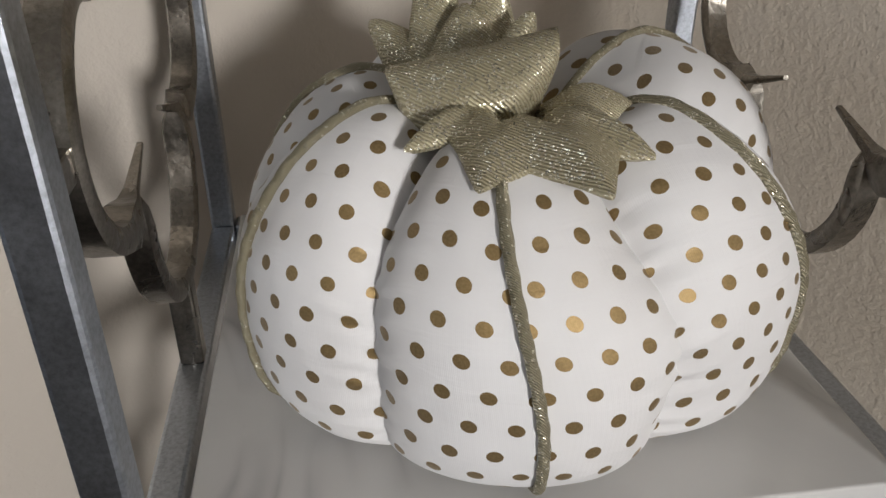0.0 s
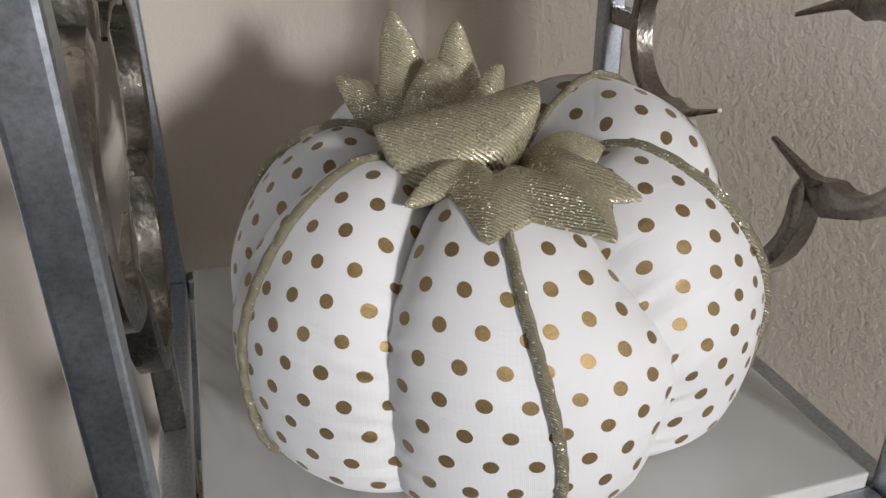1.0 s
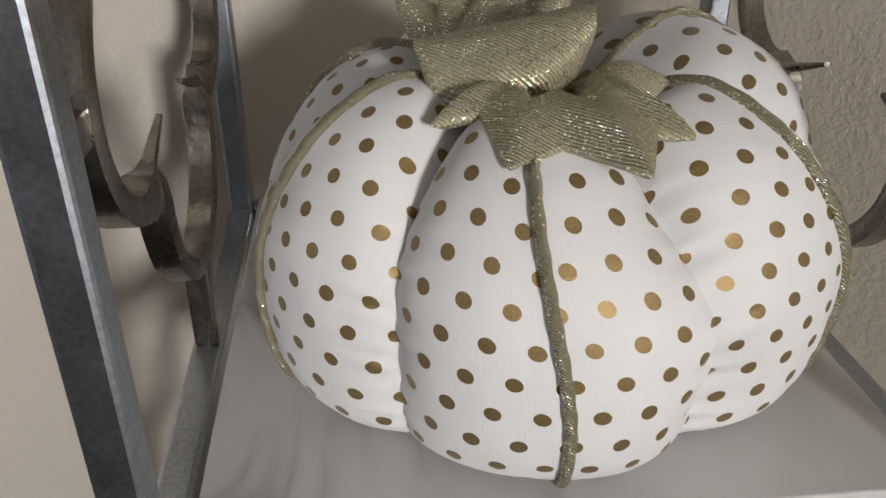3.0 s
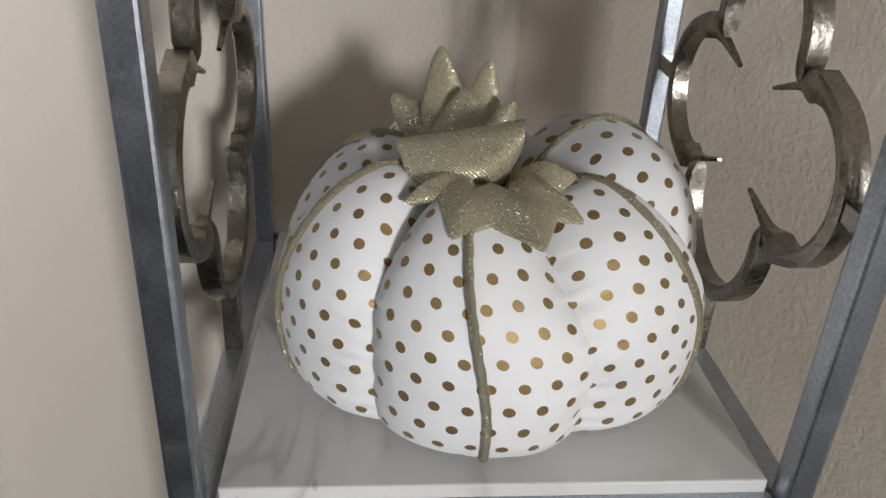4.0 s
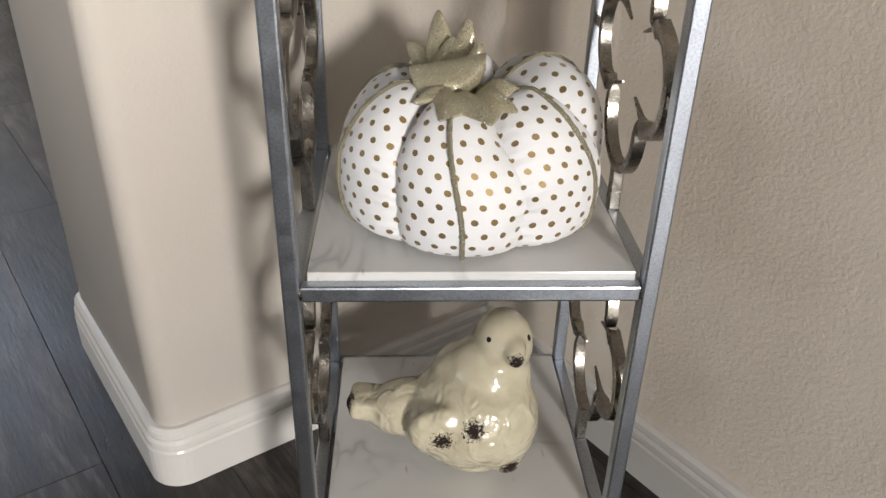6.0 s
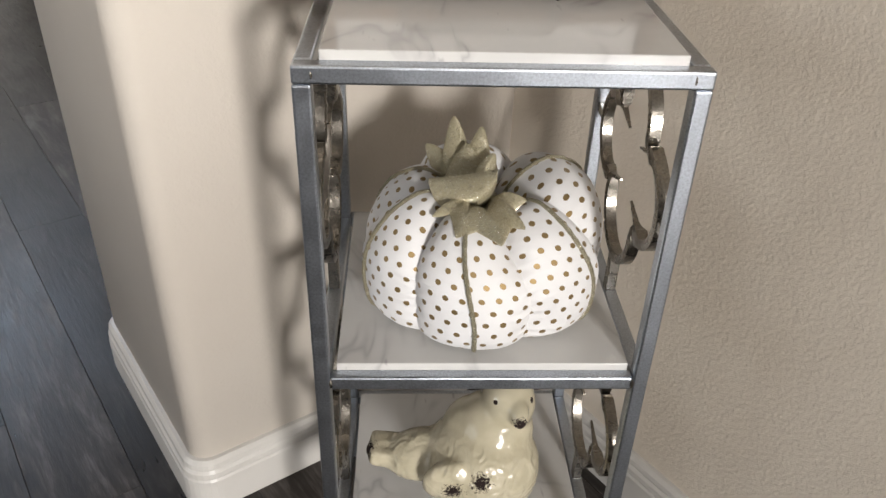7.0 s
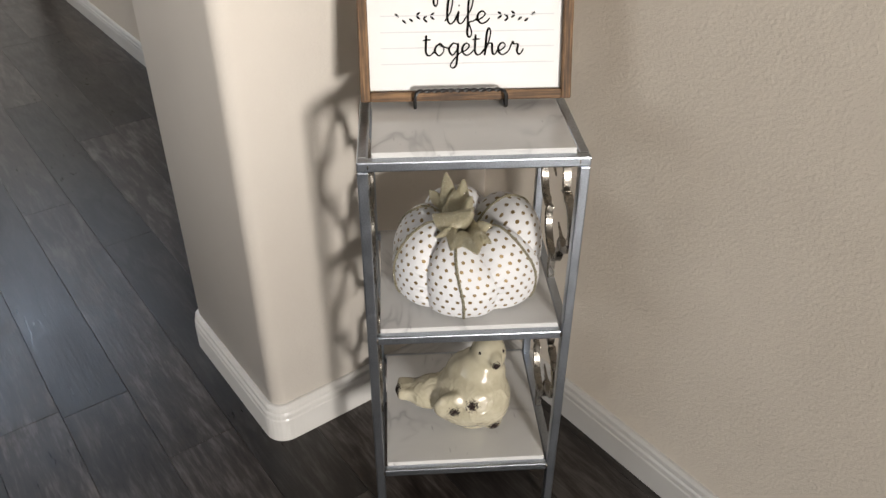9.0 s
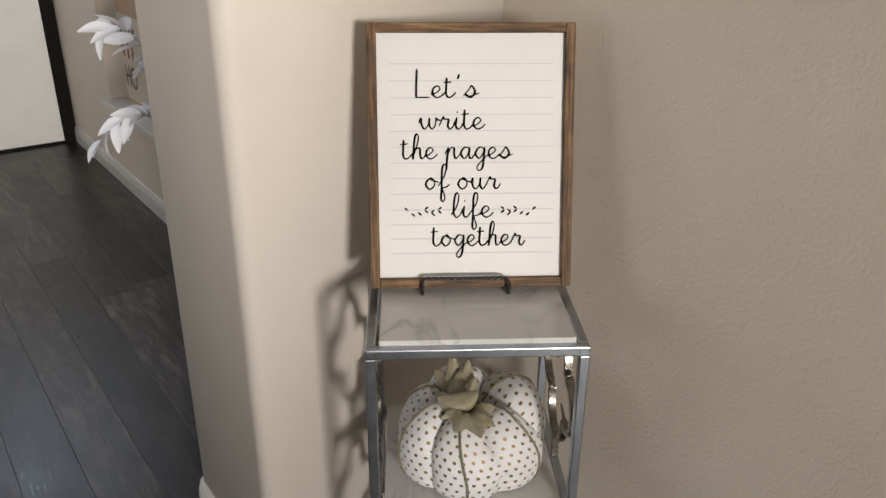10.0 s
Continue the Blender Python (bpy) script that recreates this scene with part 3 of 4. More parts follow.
def pumpkin():
    p = thing("fabric_pumpkin", "white cotton pumpkin cushion with gold dots on a marble tile", "pumpkin", Matrix.Translation(PUMP))
    bm = bmesh.new()
    layer = bm.loops.layers.uv.new("UVMap")
    seg, rows = 52, 140
    arc = [0.0]
    for i in range(rows):
        a, b = profile(i / rows), profile((i + 1) / rows)
        arc.append(arc[-1] + math.dist(a, b))
    grid = {}
    for c in range(LOBES * seg):
        for i in range(rows + 1):
            th = gore_angle(*divmod(c, seg), seg)
            grid[c, i] = bm.verts.new(skin(i / rows, th))
    for c in range(LOBES * seg):
        lobe_no, j = divmod(c, seg)
        for i in range(rows):
            f = bm.faces.new((grid[c, i], grid[(c + 1) % (LOBES * seg), i], grid[(c + 1) % (LOBES * seg), i + 1], grid[c, i + 1]))
            for lp, (jj, ii) in zip(f.loops, ((j, i), (j + 1, i), (j + 1, i + 1), (j, i + 1))):
                panel = lobe_no + (j >= seg / 2)
                w = gore_angle(lobe_no, jj, seg) - CREASE[panel]
                panel %= LOBES
                rho = profile(ii / rows)[0]
                i0, i1 = max(ii - 3, 0), min(ii + 3, rows)
                slope = (profile(i1 / rows)[0] - profile(i0 / rows)[0]) / (arc[i1] - arc[i0])
                slope = math.copysign(max(abs(slope), 1e-3), slope)
                across = rho * math.sin(w * slope) / slope
                along = arc[ii] - rho * (1 - math.cos(w * slope)) / slope
                lp[layer].uv = (across + panel * 0.0537, along + panel * 0.0141)
    part("cushion_body", bm, M_COTTON, p, smooth=True)
    for n in range(LOBES):
        th = CORD[n]
        wob = lambda s: 0.02 * math.sin(s * 5 + n * 1.7)
        pts = []
        for k in range(150):
            s = 0.13 + 0.83 * k / 149
            a = skin(s, th + wob(s), False)
            out = (skin(s, th + wob(s) , False) - Vector((0, 0, 0.055))).normalized()
            pts.append(a + out * 0.0010)
        bm = tube(bmesh.new(), pts, 0.0024, 10, twist=lambda i, a: 1 + 0.09 * math.cos(2 * a + i * 0.9))
        part("cord", bm, M_CORD, p, "glittery champagne twisted cord", True)
    return p


def collar_shape(center, outline, thick):
    """A padded leaf collar of cloth; outline goes round as (angle, reach, height, pointed) for tips and notches."""
    bm = bmesh.new()
    rim = []
    n = len(outline)
    for i, (a, r, h, tip) in enumerate(outline):
        a2, r2, h2, tip2 = outline[(i + 1) % n]
        gap = (a2 - a) % 360
        for k in range(8):
            t = k / 8
            e = t ** 1.25 if tip and not tip2 else 1 - (1 - t) ** 1.25 if tip2 and not tip else t
            round_off = 0.0016 * math.exp(-(min(t, 1 - t) / 0.1) ** 2) if (tip and t < 0.5) or (tip2 and t > 0.5) else 0.0
            p = Vector((r * math.cos(radians(a)), r * math.sin(radians(a)), h)).lerp(Vector((r2 * math.cos(radians(a + gap)), r2 * math.sin(radians(a + gap)), h2)), e)
            p.xy *= 1 - round_off / p.xy.length
            rim.append(p)
    rows = 12
    last = []
    for side in (1, -1):
        ctr = bm.verts.new((center[0], center[1], center[2] + side * thick))
        prev = None
        for i in range(1, rows + 1):
            q = i / rows
            ring = []
            for p in rim:
                wide = min(1.0, p.xy.length / 0.05)
                puff = thick * math.sqrt(max(0.0, 1 - q**3.2)) * (1.0 if side > 0 else 0.6)
                crown = 0.013 * math.sin(math.pi * q) ** 1.5 * wide
                z = center[2] + p.z * q + crown + side * (puff + 0.0012)
                z += 0.0014 * noise.noise(Vector((p.x * q * 60, p.y * q * 60, side * 3.0)))
                ring.append(bm.verts.new((center[0] + p.x * q, center[1] + p.y * q, z)))
            m = len(ring)
            for j in range(m):
                if prev is None:
                    bm.faces.new((ctr, ring[j], ring[(j + 1) % m]))
                else:
                    bm.faces.new((prev[j], ring[j], ring[(j + 1) % m], prev[(j + 1) % m]))
            prev = ring
        last.append(prev)
    a, b = last
    for j in range(len(a)):
        bm.faces.new((a[j], a[(j + 1) % len(a)], b[(j + 1) % len(a)], b[j]))
    return bm


def padded_leaf(base, tip, side, width, thick, bow, steps=18, round_base=0.35):
    """A padded pointed leaf from base to tip; side gives its broad direction, bow bends its middle."""
    base, tip, side, bow = Vector(base), Vector(tip), Vector(side).normalized(), Vector(bow)
    bm = bmesh.new()
    rings = []
    axis = (tip - base).normalized()
    side = (side - axis * side.dot(axis)).normalized()
    nrm = axis.cross(side)
    for i in range(steps + 1):
        t = i / steps
        w = width * (min(1, (t + 0.02) / round_base)) ** 0.5 * (1 - t) ** 0.72 * 1.25 + 0.0015
        h = thick * (min(1, (t + 0.02) / round_base)) ** 0.5 * (1 - t) ** 0.5 + 0.0012
        c = base.lerp(tip, t) + bow * 4 * t * (1 - t)
        ring = []
        for j in range(20):
            a = 2 * math.pi * j / 20
            ca, sa = math.cos(a), math.sin(a)
            k = 1 + 0.10 * noise.noise(c * 60 + Vector((ca, sa, t)) * 1.5)
            ring.append(bm.verts.new(c + side * w * math.copysign(abs(ca) ** 0.85, ca) * k + nrm * h * math.copysign(abs(sa) ** 1.15, sa) * k))
        rings.append(ring)
    for a, b in zip(rings, rings[1:]):
        for j in range(20):
            bm.faces.new((a[j], a[(j + 1) % 20], b[(j + 1) % 20], b[j]))
    bm.faces.new(rings[0])
    bm.faces.new(rings[-1][::-1])
    return bm


def half_moon(left, right, sag, thick, lean):
    """A padded flap whose straight edge runs from left to right and whose rounded belly hangs below it by sag."""
    left, right, lean = Vector(left), Vector(right), Vector(lean).normalized()
    axis = right - left
    bm = bmesh.new()
    cols, rows = 28, 12
    front, back = {}, {}
    out = axis.cross(lean).normalized()
    if out.y > 0:
        out = -out
    for i in range(cols + 1):
        t = i / cols
        depth = sag * (1 - abs(2 * t - 1.06) ** 3.4 / 1.25)
        depth = max(depth, 0.002)
        for j in range(rows + 1):
            q = j / rows
            p = left + axis * t - lean * depth * q
            bulge = thick * math.sqrt(max(0.0, math.sin(math.pi * min(1, q * 0.97 + 0.012)))) * (max(depth, 0.004) / sag) ** 0.5
            wob = 1 + 0.14 * noise.noise(p * 55)
            front[i, j] = bm.verts.new(p + out * (bulge * wob + 0.0004) + out * 0.004 * math.sin(math.pi * t))
            back[i, j] = bm.verts.new(p - out * (bulge * 0.5 + 0.0004) + out * 0.004 * math.sin(math.pi * t))
    for g in (front, back):
        for i in range(cols):
            for j in range(rows):
                bm.faces.new((g[i, j], g[i + 1, j], g[i + 1, j + 1], g[i, j + 1]))
    ring = [(i, 0) for i in range(cols)] + [(cols, j) for j in range(rows)] + [(i, rows) for i in range(cols, 0, -1)] + [(0, j) for j in range(rows, 0, -1)]
    for a, b in zip(ring, ring[1:] + ring[:1]):
        bm.faces.new((front[a], front[b], back[b], back[a]))
    return bm


gourd = pumpkin()
L = lambda x, y, z: Vector((x, y, z)) - PUMP
COLLAR = (
    (-152, 0.056, 0.016, 1), (-140, 0.040, 0.019, 0), (-113, 0.066, 0.013, 1), (-96, 0.054, 0.017, 0),
    (-78, 0.082, 0.016, 1), (-58, 0.056, 0.018, 0), (-51, 0.068, 0.018, 1), (-32, 0.042, 0.020, 0),
    (-6, 0.050, 0.023, 1), (40, 0.026, 0.010, 0), (85, 0.036, 0.014, 1), (120, 0.024, 0.010, 0), (160, 0.040, 0.016, 1), (184, 0.032, 0.016, 0))
collar = collar_shape(L(-0.005, 0.105, 0.590), COLLAR, 0.0062)
part("leaf_collar", collar, M_LAME, gourd, "padded champagne lame leaf collar", True)
stem = part("stem", half_moon(L(-0.056, 0.119, 0.627), L(0.013, 0.110, 0.643), 0.043, 0.018, (0.0, 0.02, 1.0)), M_LAME, gourd, "padded champagne lame stem flap", True)
part("stem_core", padded_leaf(L(-0.012, 0.15, 0.575), L(-0.014, 0.175, 0.640), (1, 0, 0), 0.030, 0.018, (0, 0, 0), round_base=0.1), M_LAME, gourd, smooth=True)
for base, tip, width in (((-0.024, 0.165, 0.600), (-0.027, 0.205, 0.658), 0.0155), ((-0.004, 0.160, 0.602), (0.002, 0.187, 0.654), 0.0145), ((-0.030, 0.165, 0.602), (-0.057, 0.198, 0.628), 0.014), ((0.002, 0.150, 0.604), (0.013, 0.152, 0.640), 0.010)):
    part("stem_leaf", padded_leaf(L(*base), L(*tip), (1, 0.1, 0), width, 0.0075, (0, 0.003, 0.002)), M_LAME, gourd, smooth=True)

# ---- the ceramic bird ----
BIRD = Vector((0.005, 0.125, TIER[0]))


def ceramic_bird():
    at = lambda x, y, z: Vector((x, y, z)) - BIRD
    bm = bmesh.new()

    def blob(c, r, turn=(0, 0, 0), sub=4):
        m = Matrix.Translation(at(*c)) @ Euler([radians(a) for a in turn]).to_matrix().to_4x4() @ Matrix.Diagonal((*r, 1))
        bmesh.ops.create_icosphere(bm, subdivisions=sub, radius=1.0, matrix=m)
    blob((0.016, 0.118, 0.219), (0.077, 0.069, 0.066), (0, -20, -8))
    blob((0.045, 0.110, 0.215), (0.050, 0.056, 0.066))
    blob((0.020, 0.116, 0.176), (0.050, 0.048, 0.034))
    blob((0.034, 0.128, 0.262), (0.052, 0.050, 0.052))
    blob((0.050, 0.129, 0.307), (0.0345, 0.038, 0.041))
    blob((0.006, 0.134, 0.262), (0.042, 0.040, 0.034), (0, -40, 0))
    blob((0.059, 0.094, 0.320), (0.0125, 0.020, 0.0115), (30, 0, 0))
    blob((-0.055, 0.126, 0.217), (0.053, 0.037, 0.033), (0, -6, 0))
    blob((-0.095, 0.132, 0.214), (0.036, 0.024, 0.019), (0, 8, 0))
    blob((-0.006, 0.077, 0.222), (0.054, 0.020, 0.040), (8, 12, 10))
    blob((0.014, 0.068, 0.218), (0.036, 0.016, 0.034), (8, 0, 0))
    blob((0.056, 0.086, 0.174), (0.021, 0.021, 0.019))
    box(bm, (-0.036, -0.024, -0.013), (0.040, 0.024, 0.013), 0.006, Matrix.Translation(at(-0.090, 0.132, 0.217)) @ Matrix.Rotation(radians(8), 4, "Y"))
    me = mesh_of(bm, "ceramic_bird", None, True)
    me.materials.append(bird_glaze([(tuple(at(*p)), r) for p, r in (((-0.020, 0.052, 0.226), 0.027), ((0.014, 0.050, 0.244), 0.028), ((0.060, 0.066, 0.174), 0.030), ((0.060, 0.077, 0.315), 0.023), ((-0.128, 0.126, 0.224), 0.028))],
                                   [(tuple(at(*p)), 0.0038) for p in ((0.0295, 0.1035, 0.3290), (0.0765, 0.1120, 0.3250))]))
    ob = new("ceramic_bird", me)
    ob.location = BIRD
    mod = ob.modifiers.new("merge", "REMESH")
    mod.mode, mod.voxel_size, mod.use_smooth_shade = "VOXEL", 0.0032, True
    mod = ob.modifiers.new("soften", "SMOOTH")
    mod.factor, mod.iterations = 0.5, 10
    return tagged(ob, "plump cream glazed ceramic bird with dark chipped spots", "bird figurine")


ceramic_bird()

# ---- the framed sign on its little easel ----
SIGN_W, SIGN_H, RAIL = 0.335, 0.430, 0.0155
LEAN_BACK = 14.4
SIGN = Matrix.Translation((0.002, 0.167, 0.808)) @ Matrix.Rotation(radians(-LEAN_BACK), 4, "X")


GLYPH = {" ": (0.62, ())}


def glyph(char, advance, *strokes):
    """A letter of a round hand: strokes in units of the small letters' height."""
    GLYPH[char] = (advance, strokes)


glyph("e", 0.85, ((0, .25), (.35, .42), (.6, .74), (.42, 1), (.15, .75), (.12, .3), (.38, 0), (.7, .15), (.9, .42)))
glyph("t", 0.72, ((.2, 1.65), (.17, 1), (.16, .3), (.36, 0), (.64, .2), (.78, .45)), ((-.02, 1.27), (.5, 1.33)))
glyph("o", 0.98, ((.5, 1), (.2, .8), (.08, .38), (.36, 0), (.68, .3), (.68, .75), (.48, 1), (.4, .9), (.62, .76), (1.0, .62)))
glyph("g", 0.95, ((.72, .88), (.4, 1), (.1, .5), (.33, .03), (.62, .4), (.76, .97)), ((.76, .97), (.7, 0), (.6, -.8), (.36, -1.05), (.2, -.8), (.5, -.25), (.98, .3)))
glyph("h", 1.0, ((0, .25), (.35, .9), (.55, 1.8), (.43, 2.2), (.28, 1.8), (.2, .8), (.14, 0)), ((.16, .25), (.38, .88), (.64, .92), (.66, .4), (.75, .04), (.92, .12), (1.05, .4)))
glyph("l", 0.66, ((0, .25), (.35, .9), (.52, 1.8), (.4, 2.2), (.24, 1.8), (.16, .5), (.34, 0), (.6, .2), (.72, .45)))
glyph("f", 0.76, ((0, .3), (.42, 1.1), (.58, 1.9), (.43, 2.2), (.28, 1.7), (.24, 0), (.2, -.85), (.36, -1.1), (.48, -.7), (.32, .05), (.6, .2), (.82, .42)))
glyph("i", 0.6, ((0, .35), (.24, .97)), ((.24, .97), (.18, .3), (.34, 0), (.56, .2), (.66, .45)), ((.27, 1.42), (.28, 1.5)))
glyph("w", 1.42, ((0, .55), (.14, .97), (.2, .4), (.38, .02), (.62, .3), (.74, .95)), ((.74, .95), (.74, .35), (.92, .02), (1.16, .4), (1.2, .97), (1.3, .8), (1.5, .8)))
glyph("r", 0.98, ((0, .3), (.24, .97), (.3, 1.06), (.36, .86), (.66, .84), (.6, .3), (.74, 0), (.94, .2), (1.05, .45)))
glyph("a", 1.06, ((.7, .88), (.38, 1), (.1, .5), (.33, .02), (.6, .4), (.73, .96)), ((.73, .96), (.68, .3), (.82, 0), (1.02, .22), (1.12, .45)))
glyph("p", 1.06, ((0, .45), (.24, .97)), ((.24, .97), (.15, 0), (.08, -1.05)), ((.16, .2), (.4, .9), (.66, .92), (.66, .4), (.76, .02), (.96, .2), (1.1, .45)))
glyph("s", 0.95, ((0, .2), (.35, .7), (.5, 1), (.74, .5), (.48, .02), (.2, .1), (.12, .28), (.4, .1), (1.0, .38)))
glyph("u", 1.12, ((0, .55), (.15, .97), (.14, .35), (.36, .01), (.62, .35), (.72, .97)), ((.72, .97), (.7, .35), (.85, 0), (1.05, .22), (1.15, .45)))
glyph("L", 1.02, ((.1, 2.4), (.06, 1.2), (.04, .02)), ((.04, .02), (.45, .03), (.9, .02)))
glyph("'", 0.62, ((.3, 1.95), (.2, 1.6)))
glyph("H", 0.95, ((.1, 1), (.1, 0)), ((.7, 1), (.7, 0)), ((.1, .5), (.7, .5)))
glyph("O", 1.0, ((.5, 1), (.1, .75), (.1, .25), (.5, 0), (.9, .25), (.9, .75), (.5, 1)))


def smooth_line(pts, steps=7):
    """A Catmull-Rom line through the points of one stroke."""
    p = [Vector(a) for a in pts]
    p = [p[0] * 2 - p[1]] + p + [p[-1] * 2 - p[-2]]
    out = []
    for a, b, c, d in zip(p, p[1:], p[2:], p[3:]):
        for k in range(steps):
            t = k / steps
            out.append(0.5 * (2 * b + (c - a) * t + (2 * a - 5 * b + 4 * c - d) * t * t + (3 * b - a - 3 * c + d) * t**3))
    return out + [p[-2]]


def letters(text, width, x, z, height, parent, pen=0.0011, swell=0.0007, mat=None):
    """Pen-drawn words: ribbons along the strokes of every letter, swelling on the down strokes."""
    bm = bmesh.new()
    total = sum(GLYPH[c][0] for c in text)
    k = width / total
    at = 0.0
    for n, c in enumerate(text):
        advance, strokes = GLYPH[c]
        for m, stroke in enumerate(strokes):
            line = [Vector((x + (at + p.x) * k, z + p.y * height)) for p in smooth_line(stroke)]
            rows = []
            for i, p in enumerate(line):
                d = (line[min(i + 1, len(line) - 1)] - line[max(i - 1, 0)]).normalized()
                w = pen + swell * max(0.0, -d.y) ** 1.5
                side = Vector((-d.y, d.x)) * w
                end = d * w * 0.6 * (-1 if i == 0 else 1 if i == len(line) - 1 else 0)
                y = -0.0006 - 0.00004 * m
                rows.append([bm.verts.new((q.x, y, q.y)) for q in (p + side * (0.5 if end.length else 1) + end, p - side * (0.5 if end.length else 1) + end)])
            for a, b in zip(rows, rows[1:]):
                bm.faces.new((a[0], a[1], b[1], b[0]))
        at += advance
    return part("lettering", bm, mat or M_INK, parent)


def framed_sign():
    s = thing("framed_sign", "white lined board in brown wooden frame on an easel", "sign", SIGN)
    w, h = SIGN_W / 2, SIGN_H
    for name, lo, hi, mat in (("stile", (-w, 0, 0), (-w + RAIL, 0.026, h), M_WOOD_V), ("stile", (w - RAIL, 0, 0), (w, 0.026, h), M_WOOD_V),
                              ("rail", (-w + RAIL, 0, 0), (w - RAIL, 0.026, RAIL), M_WOOD_H), ("rail", (-w + RAIL, 0, h - RAIL), (w - RAIL, 0.026, h), M_WOOD_H)):
        part("frame_" + name, boxed(lo, hi, 0.0018), mat, s)
    board = part("board", boxed((-w + RAIL - 0.002, 0.012, RAIL - 0.002), (w - RAIL + 0.002, 0.018, h - RAIL + 0.002)), M_PAPER, s)
    z_of = lambda y: RAIL + (h - 2 * RAIL) * (488 - y) / 432
    x_of = lambda px, y: (px - 833.5 + 4.0 * (y - 56) / 432) * (0.304 / (323 - 12 * (y - 56) / 432))
    for y in (108, 137, 166.5, 195.5, 224, 252, 280, 307.5, 335.5, 364, 390.5, 416.5, 443):
        z = z_of(y)
        part("ruled_line", boxed((x_of(693, y), 0.0112, z - 0.0008), (x_of(974, y), 0.0119, z + 0.0008)), M_RULE, board)
    for text, x0, x1, y in (("Let's", 738, 845, 166), ("write", 743, 855, 221), ("the pages", 712, 902, 273), ("of our", 752, 880, 327), ("life", 797, 868, 378), ("together", 762, 922, 430)):
        ob = letters(text, x_of(x1, y) - x_of(x0, y), x_of(x0, y), z_of(y), 0.0186, board)
        ob.location = (0, 0.0114, 0)
    # the two leaf garlands beside "life"
    for x0, x1, flip in ((717, 785, 1), (943, 878, -1)):
        for k in range(6):
            px = x0 + (x1 - x0) * (k + 0.3) / 6
            dy = (-6, 4, 2, -2, 3, -1)[k]
            for side in (1, -1) if k > 2 else (1,):
                bm = bmesh.new()
                bmesh.ops.create_circle(bm, cap_ends=True, segments=12, radius=1.0, matrix=Matrix.Translation((x_of(px, 366), 0.0112, z_of(366 + dy + side * 3))) @ Matrix.Rotation(radians(flip * side * 40), 4, "Y") @ Matrix.Diagonal((0.0042, 1, 0.0017, 1)) @ Matrix.Rotation(radians(90), 4, "X"))
                part("printed_leaf", bm, M_INK, board)
    return s


framed_sign()


def easel():
    e = thing("tabletop_easel", "small black twisted-wire easel holding the framed sign", "easel")
    z0 = TIER[2]
    r = 0.0028
    x0, x1 = -0.080, 0.064
    y = 0.161
    pts = [(x0, y - 0.002, z0 + r), (x0, y - 0.003, z0 + 0.022), (x0 + 0.003, y - 0.002, z0 + 0.0285), (x0 + 0.008, y, z0 + 0.0305)]
    pts += [(x0 + 0.008 + (x1 - x0 - 0.016) * k / 60, y, z0 + 0.0305) for k in range(1, 60)]
    pts += [(x1 - 0.008, y, z0 + 0.0305), (x1 - 0.003, y - 0.002, z0 + 0.0285), (x1, y - 0.003, z0 + 0.022), (x1, y - 0.002, z0 + r)]
    part("front_rest", tube(bmesh.new(), pts, r, 8, twist=lambda i, a: 1 + 0.22 * math.cos(2 * a + i * 1.1)), M_BLACK, e, smooth=True)
    for x in (x0, x1):
        part("foot", tube(bmesh.new(), [(x, y - 0.002, z0 + 0.003), (x, 0.20, z0 + 0.0075), (x, 0.235, z0 + 0.008), (x, 0.300, z0 + 0.003)], 0.0026, 8), M_BLACK, e, smooth=True)
        part("upright", tube(bmesh.new(), [(x, 0.200, z0 + 0.0075), (x * 0.8, 0.2245, z0 + 0.1), (x * 0.4, 0.249, z0 + 0.20)], 0.0026, 8), M_BLACK, e, smooth=True)
    part("back_leg", tube(bmesh.new(), [(-0.008, 0.256, z0 + 0.2), (-0.008, 0.300, z0 + 0.003)], 0.0026, 8), M_BLACK, e, smooth=True)
    part("cross_tie", tube(bmesh.new(), [(x0, 0.300, z0 + 0.003), (x1, 0.300, z0 + 0.003)], 0.0024, 8), M_BLACK, e, smooth=True)


easel()

# ---- the hall: plaque in the niche, white-leaved branches ----
def plaque_outline(half, shoulder, neck, top):
    """Half-rounded board: a wide body with rounded corners and a slightly narrower neck."""
    r = 0.035
    right = [(half - r + r * math.sin(a), r - r * math.cos(a)) for a in (0.0, 0.4, 0.8, 1.2, 1.57)]
    right += [(half, shoulder - 0.05), (half - 0.008, shoulder - 0.015), (neck + 0.01, shoulder + 0.02), (neck, shoulder + 0.06), (neck, top)]
    return right + [(-x, z) for x, z in reversed(right)]


def slab(outline, y0, y1):
    bm = bmesh.new()
    a = [bm.verts.new((x, y0, z)) for x, z in outline]
    b = [bm.verts.new((x, y1, z)) for x, z in outline]
    for i in range(len(a)):
        j = (i + 1) % len(a)
        bm.faces.new((a[i], a[j], b[j], b[i]))
    bm.faces.new(a)
    bm.faces.new(b[::-1])
    return bm


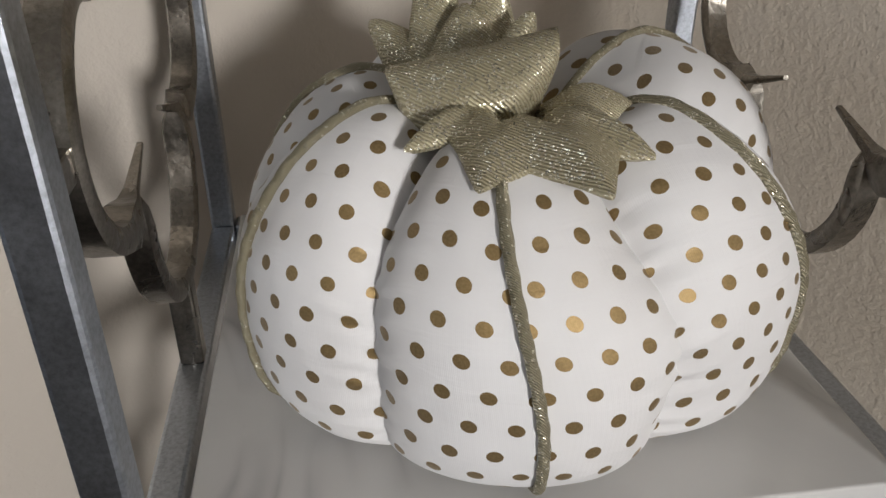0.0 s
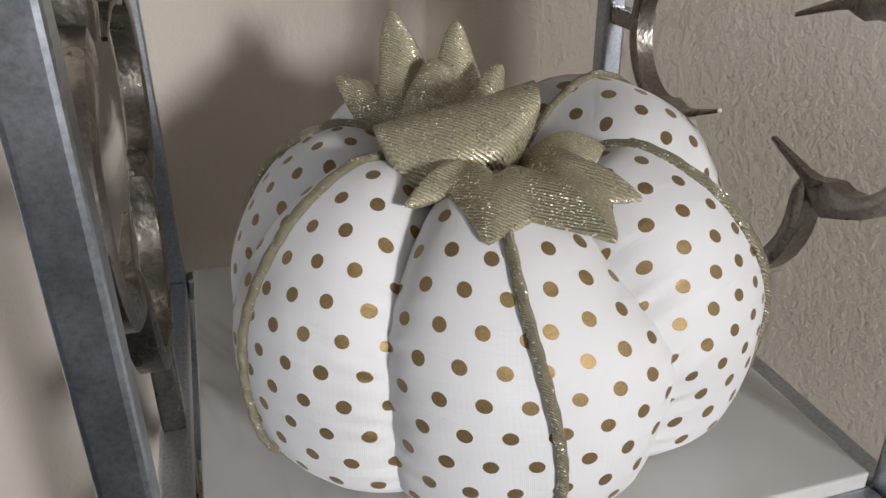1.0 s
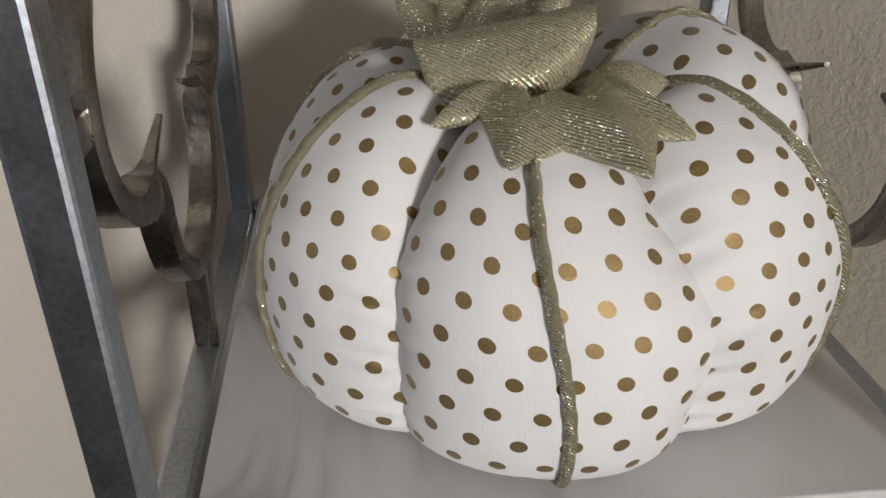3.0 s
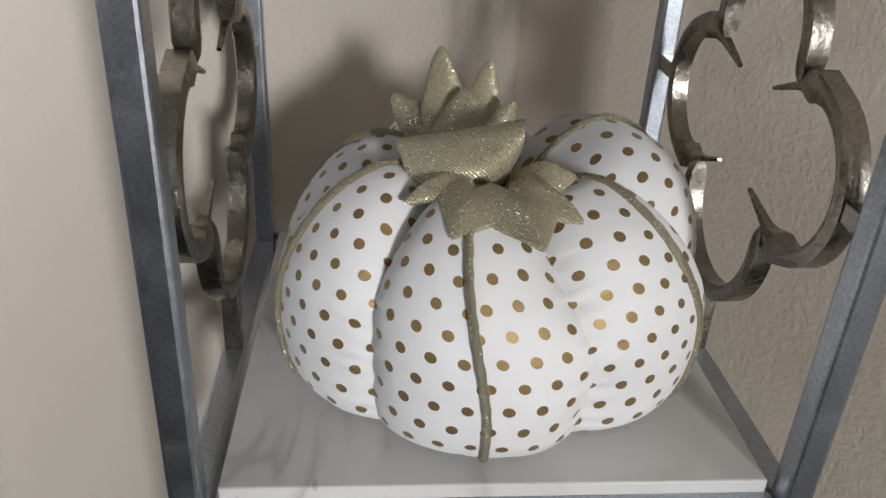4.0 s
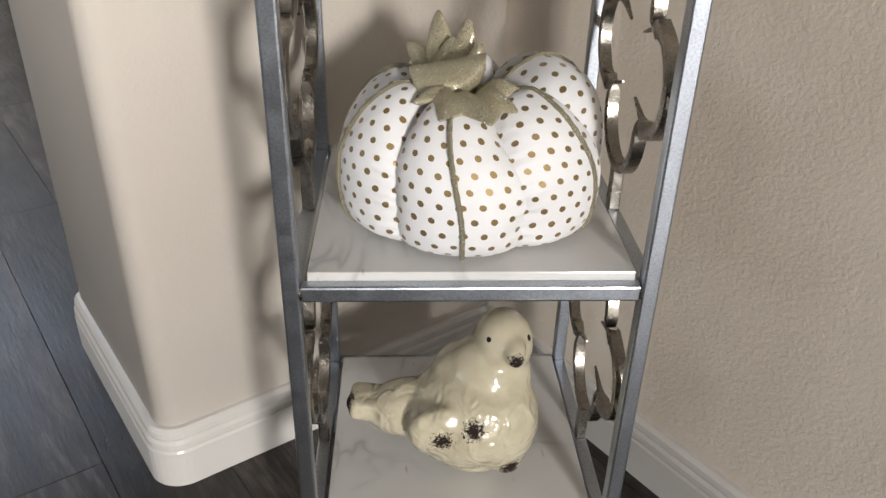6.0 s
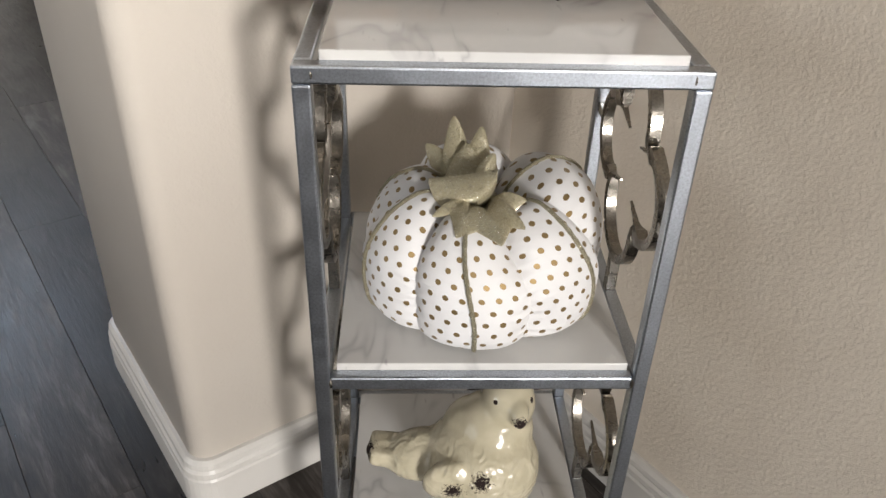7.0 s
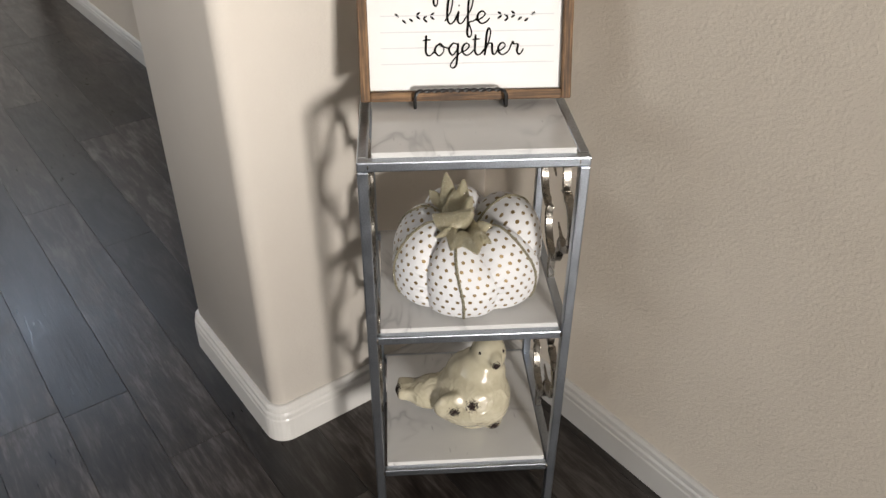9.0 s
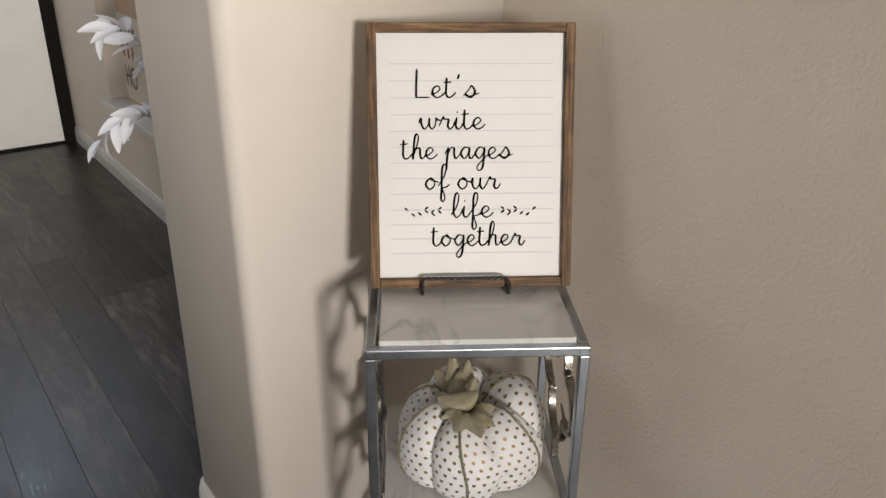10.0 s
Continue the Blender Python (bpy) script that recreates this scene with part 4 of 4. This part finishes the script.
def niche_plaque():
    p = thing("wooden_plaque", "tan wooden board with a pale lettered face standing in the niche", "plaque", room_pose(0.430, 3.10, 0.444, -90))
    part("plaque_board", slab(plaque_outline(0.29, 0.44, 0.255, 0.78), 0.0, 0.03), M_FARWOOD, p)
    face = part("plaque_face", slab(plaque_outline(0.272, 0.40, 0.255, 0.415), -0.004, -0.0005), M_BEIGE, p, "pale beige painted face")
    face.location.z = 0.022
    ob = letters("HO", 0.17, -0.235, 0.068, 0.10, face, 0.006, 0.002, M_CHAR)
    ob.location.y = -0.0048
    for k in range(3):
        part("lettering", boxed((-0.225 + k * 0.07, -0.0065, 0.21), (-0.205 + k * 0.07, -0.0045, 0.285)), M_RUST, face, "rust red painted bar")
    for k in range(4):
        part("lettering", boxed((-0.225 + k * 0.065, -0.0065, 0.315), (-0.205 + k * 0.065, -0.0045, 0.36)), M_CHAR, face, "dark grey painted bar")


niche_plaque()


def white_leaf(length, width):
    bm = bmesh.new()
    rows = []
    for i in range(9):
        t = i / 8
        w = width * math.sin(math.pi * min(1, t * 0.92 + 0.06)) ** 0.8 * (1 - 0.25 * t)
        y = length * t
        z = -0.25 * length * t * t
        rows.append([bm.verts.new((s * w, y, z + abs(s) * w * 0.35)) for s in (-1, -0.5, 0, 0.5, 1)])
    for a, b in zip(rows, rows[1:]):
        for j in range(4):
            bm.faces.new((a[j], a[j + 1], b[j + 1], b[j]))
    me = mesh_of(bm, "leaf", M_LEAF, True)
    return me


def branch_plant():
    base = uv(0.20, 1.75, 0.0)
    p = thing("branch_arrangement", "tall vase of frosted white leafy branches in the hall", "plant", Matrix.Translation(base))
    bm = bmesh.new()
    prof = ((0.0, 0.09), (0.05, 0.105), (0.2, 0.11), (0.36, 0.075), (0.45, 0.06), (0.5, 0.07))
    rings = [[bm.verts.new((r * math.cos(2 * math.pi * j / 24), r * math.sin(2 * math.pi * j / 24), z)) for j in range(24)] for z, r in prof]
    for a, b in zip(rings, rings[1:]):
        for j in range(24):
            bm.faces.new((a[j], a[(j + 1) % 24], b[(j + 1) % 24], b[j]))
    bm.faces.new(rings[0])
    part("vase", bm, M_TRIM, p, "plain white vase", True)
    leaf = white_leaf(0.10, 0.022)
    rng = random.Random(5)
    ends = ((-0.06, 1.90, 0.67), (0.12, 1.84, 0.68), (0.005, 1.90, 1.02), (0.16, 1.90, 0.90), (0.20, 1.70, 1.10), (0.24, 1.85, 1.2))
    for u, v, z in ends:
        tip = uv(u, v, z) - base
        top = Vector((tip.x * 0.35, tip.y * 0.35, max(tip.z, 0.85) + 0.06))
        pts = []
        for k in range(14):
            t = k / 13
            a = Vector((0, 0, 0.46)).lerp(top, t)
            pts.append(a.lerp(top.lerp(tip, t), t))
        part("twig", tube(bmesh.new(), pts, lambda k: 0.004 - 0.0025 * k, 6), M_TWIG, p)
        for k in range(7 if z < 0.8 else 8, 14):
            for s in (-1, 1):
                d = (pts[k] - pts[k - 1]).normalized()
                ob = new("leaf", leaf)
                ob.parent = p
                turn = d.to_track_quat("Y", "Z").to_matrix().to_4x4() @ Matrix.Rotation(radians(s * rng.uniform(25, 65)), 4, "Z") @ Matrix.Rotation(radians(rng.uniform(-55, 10)), 4, "X") @ Matrix.Rotation(radians(rng.uniform(-60, 60)), 4, "Y")
                ob.matrix_basis = Matrix.Translation(pts[k]) @ turn @ Matrix.Diagonal((1, 1, 1, 1))
    return p


branch_plant()

# ---- the floor of long dark planks ----
PLANK_W, PLANK_L = 0.148, 1.22
JOINTS = {-0.268: 1.385, -0.416: 1.71, -0.564: 0.745}     # where the boards by the partition meet end to end
floor = tagged(new("floor", mesh_of(uv_box((WEST_U - 0.12, SOUTH_V - 0.12, -0.06), (SIDE_U + 0.3, NORTH_V + 0.12, -0.006)), "floor", M_DARK)), "dark grey-brown wood plank floor", "floor", kind="structure")
plank = boxed((0.0003, 0.0003, -0.0058), (PLANK_W - 0.0003, PLANK_L - 0.0003, 0.0), 0.0006, seg=1)
plank_mesh = mesh_of(plank, "plank", M_FLOOR)
rng = random.Random(11)
u = -0.12 + 5 * PLANK_W
while u > WEST_U - 0.1:
    u -= PLANK_W
    v = SOUTH_V - rng.uniform(0.0, PLANK_L)
    for edge, joint in JOINTS.items():
        if abs(u - edge) < 0.01:
            v = joint - 7 * PLANK_L
    while v < NORTH_V:
        ob = new("plank", plank_mesh)
        ob.matrix_basis = room_pose(u, v, 0)
        ob.parent = floor
        v += PLANK_L
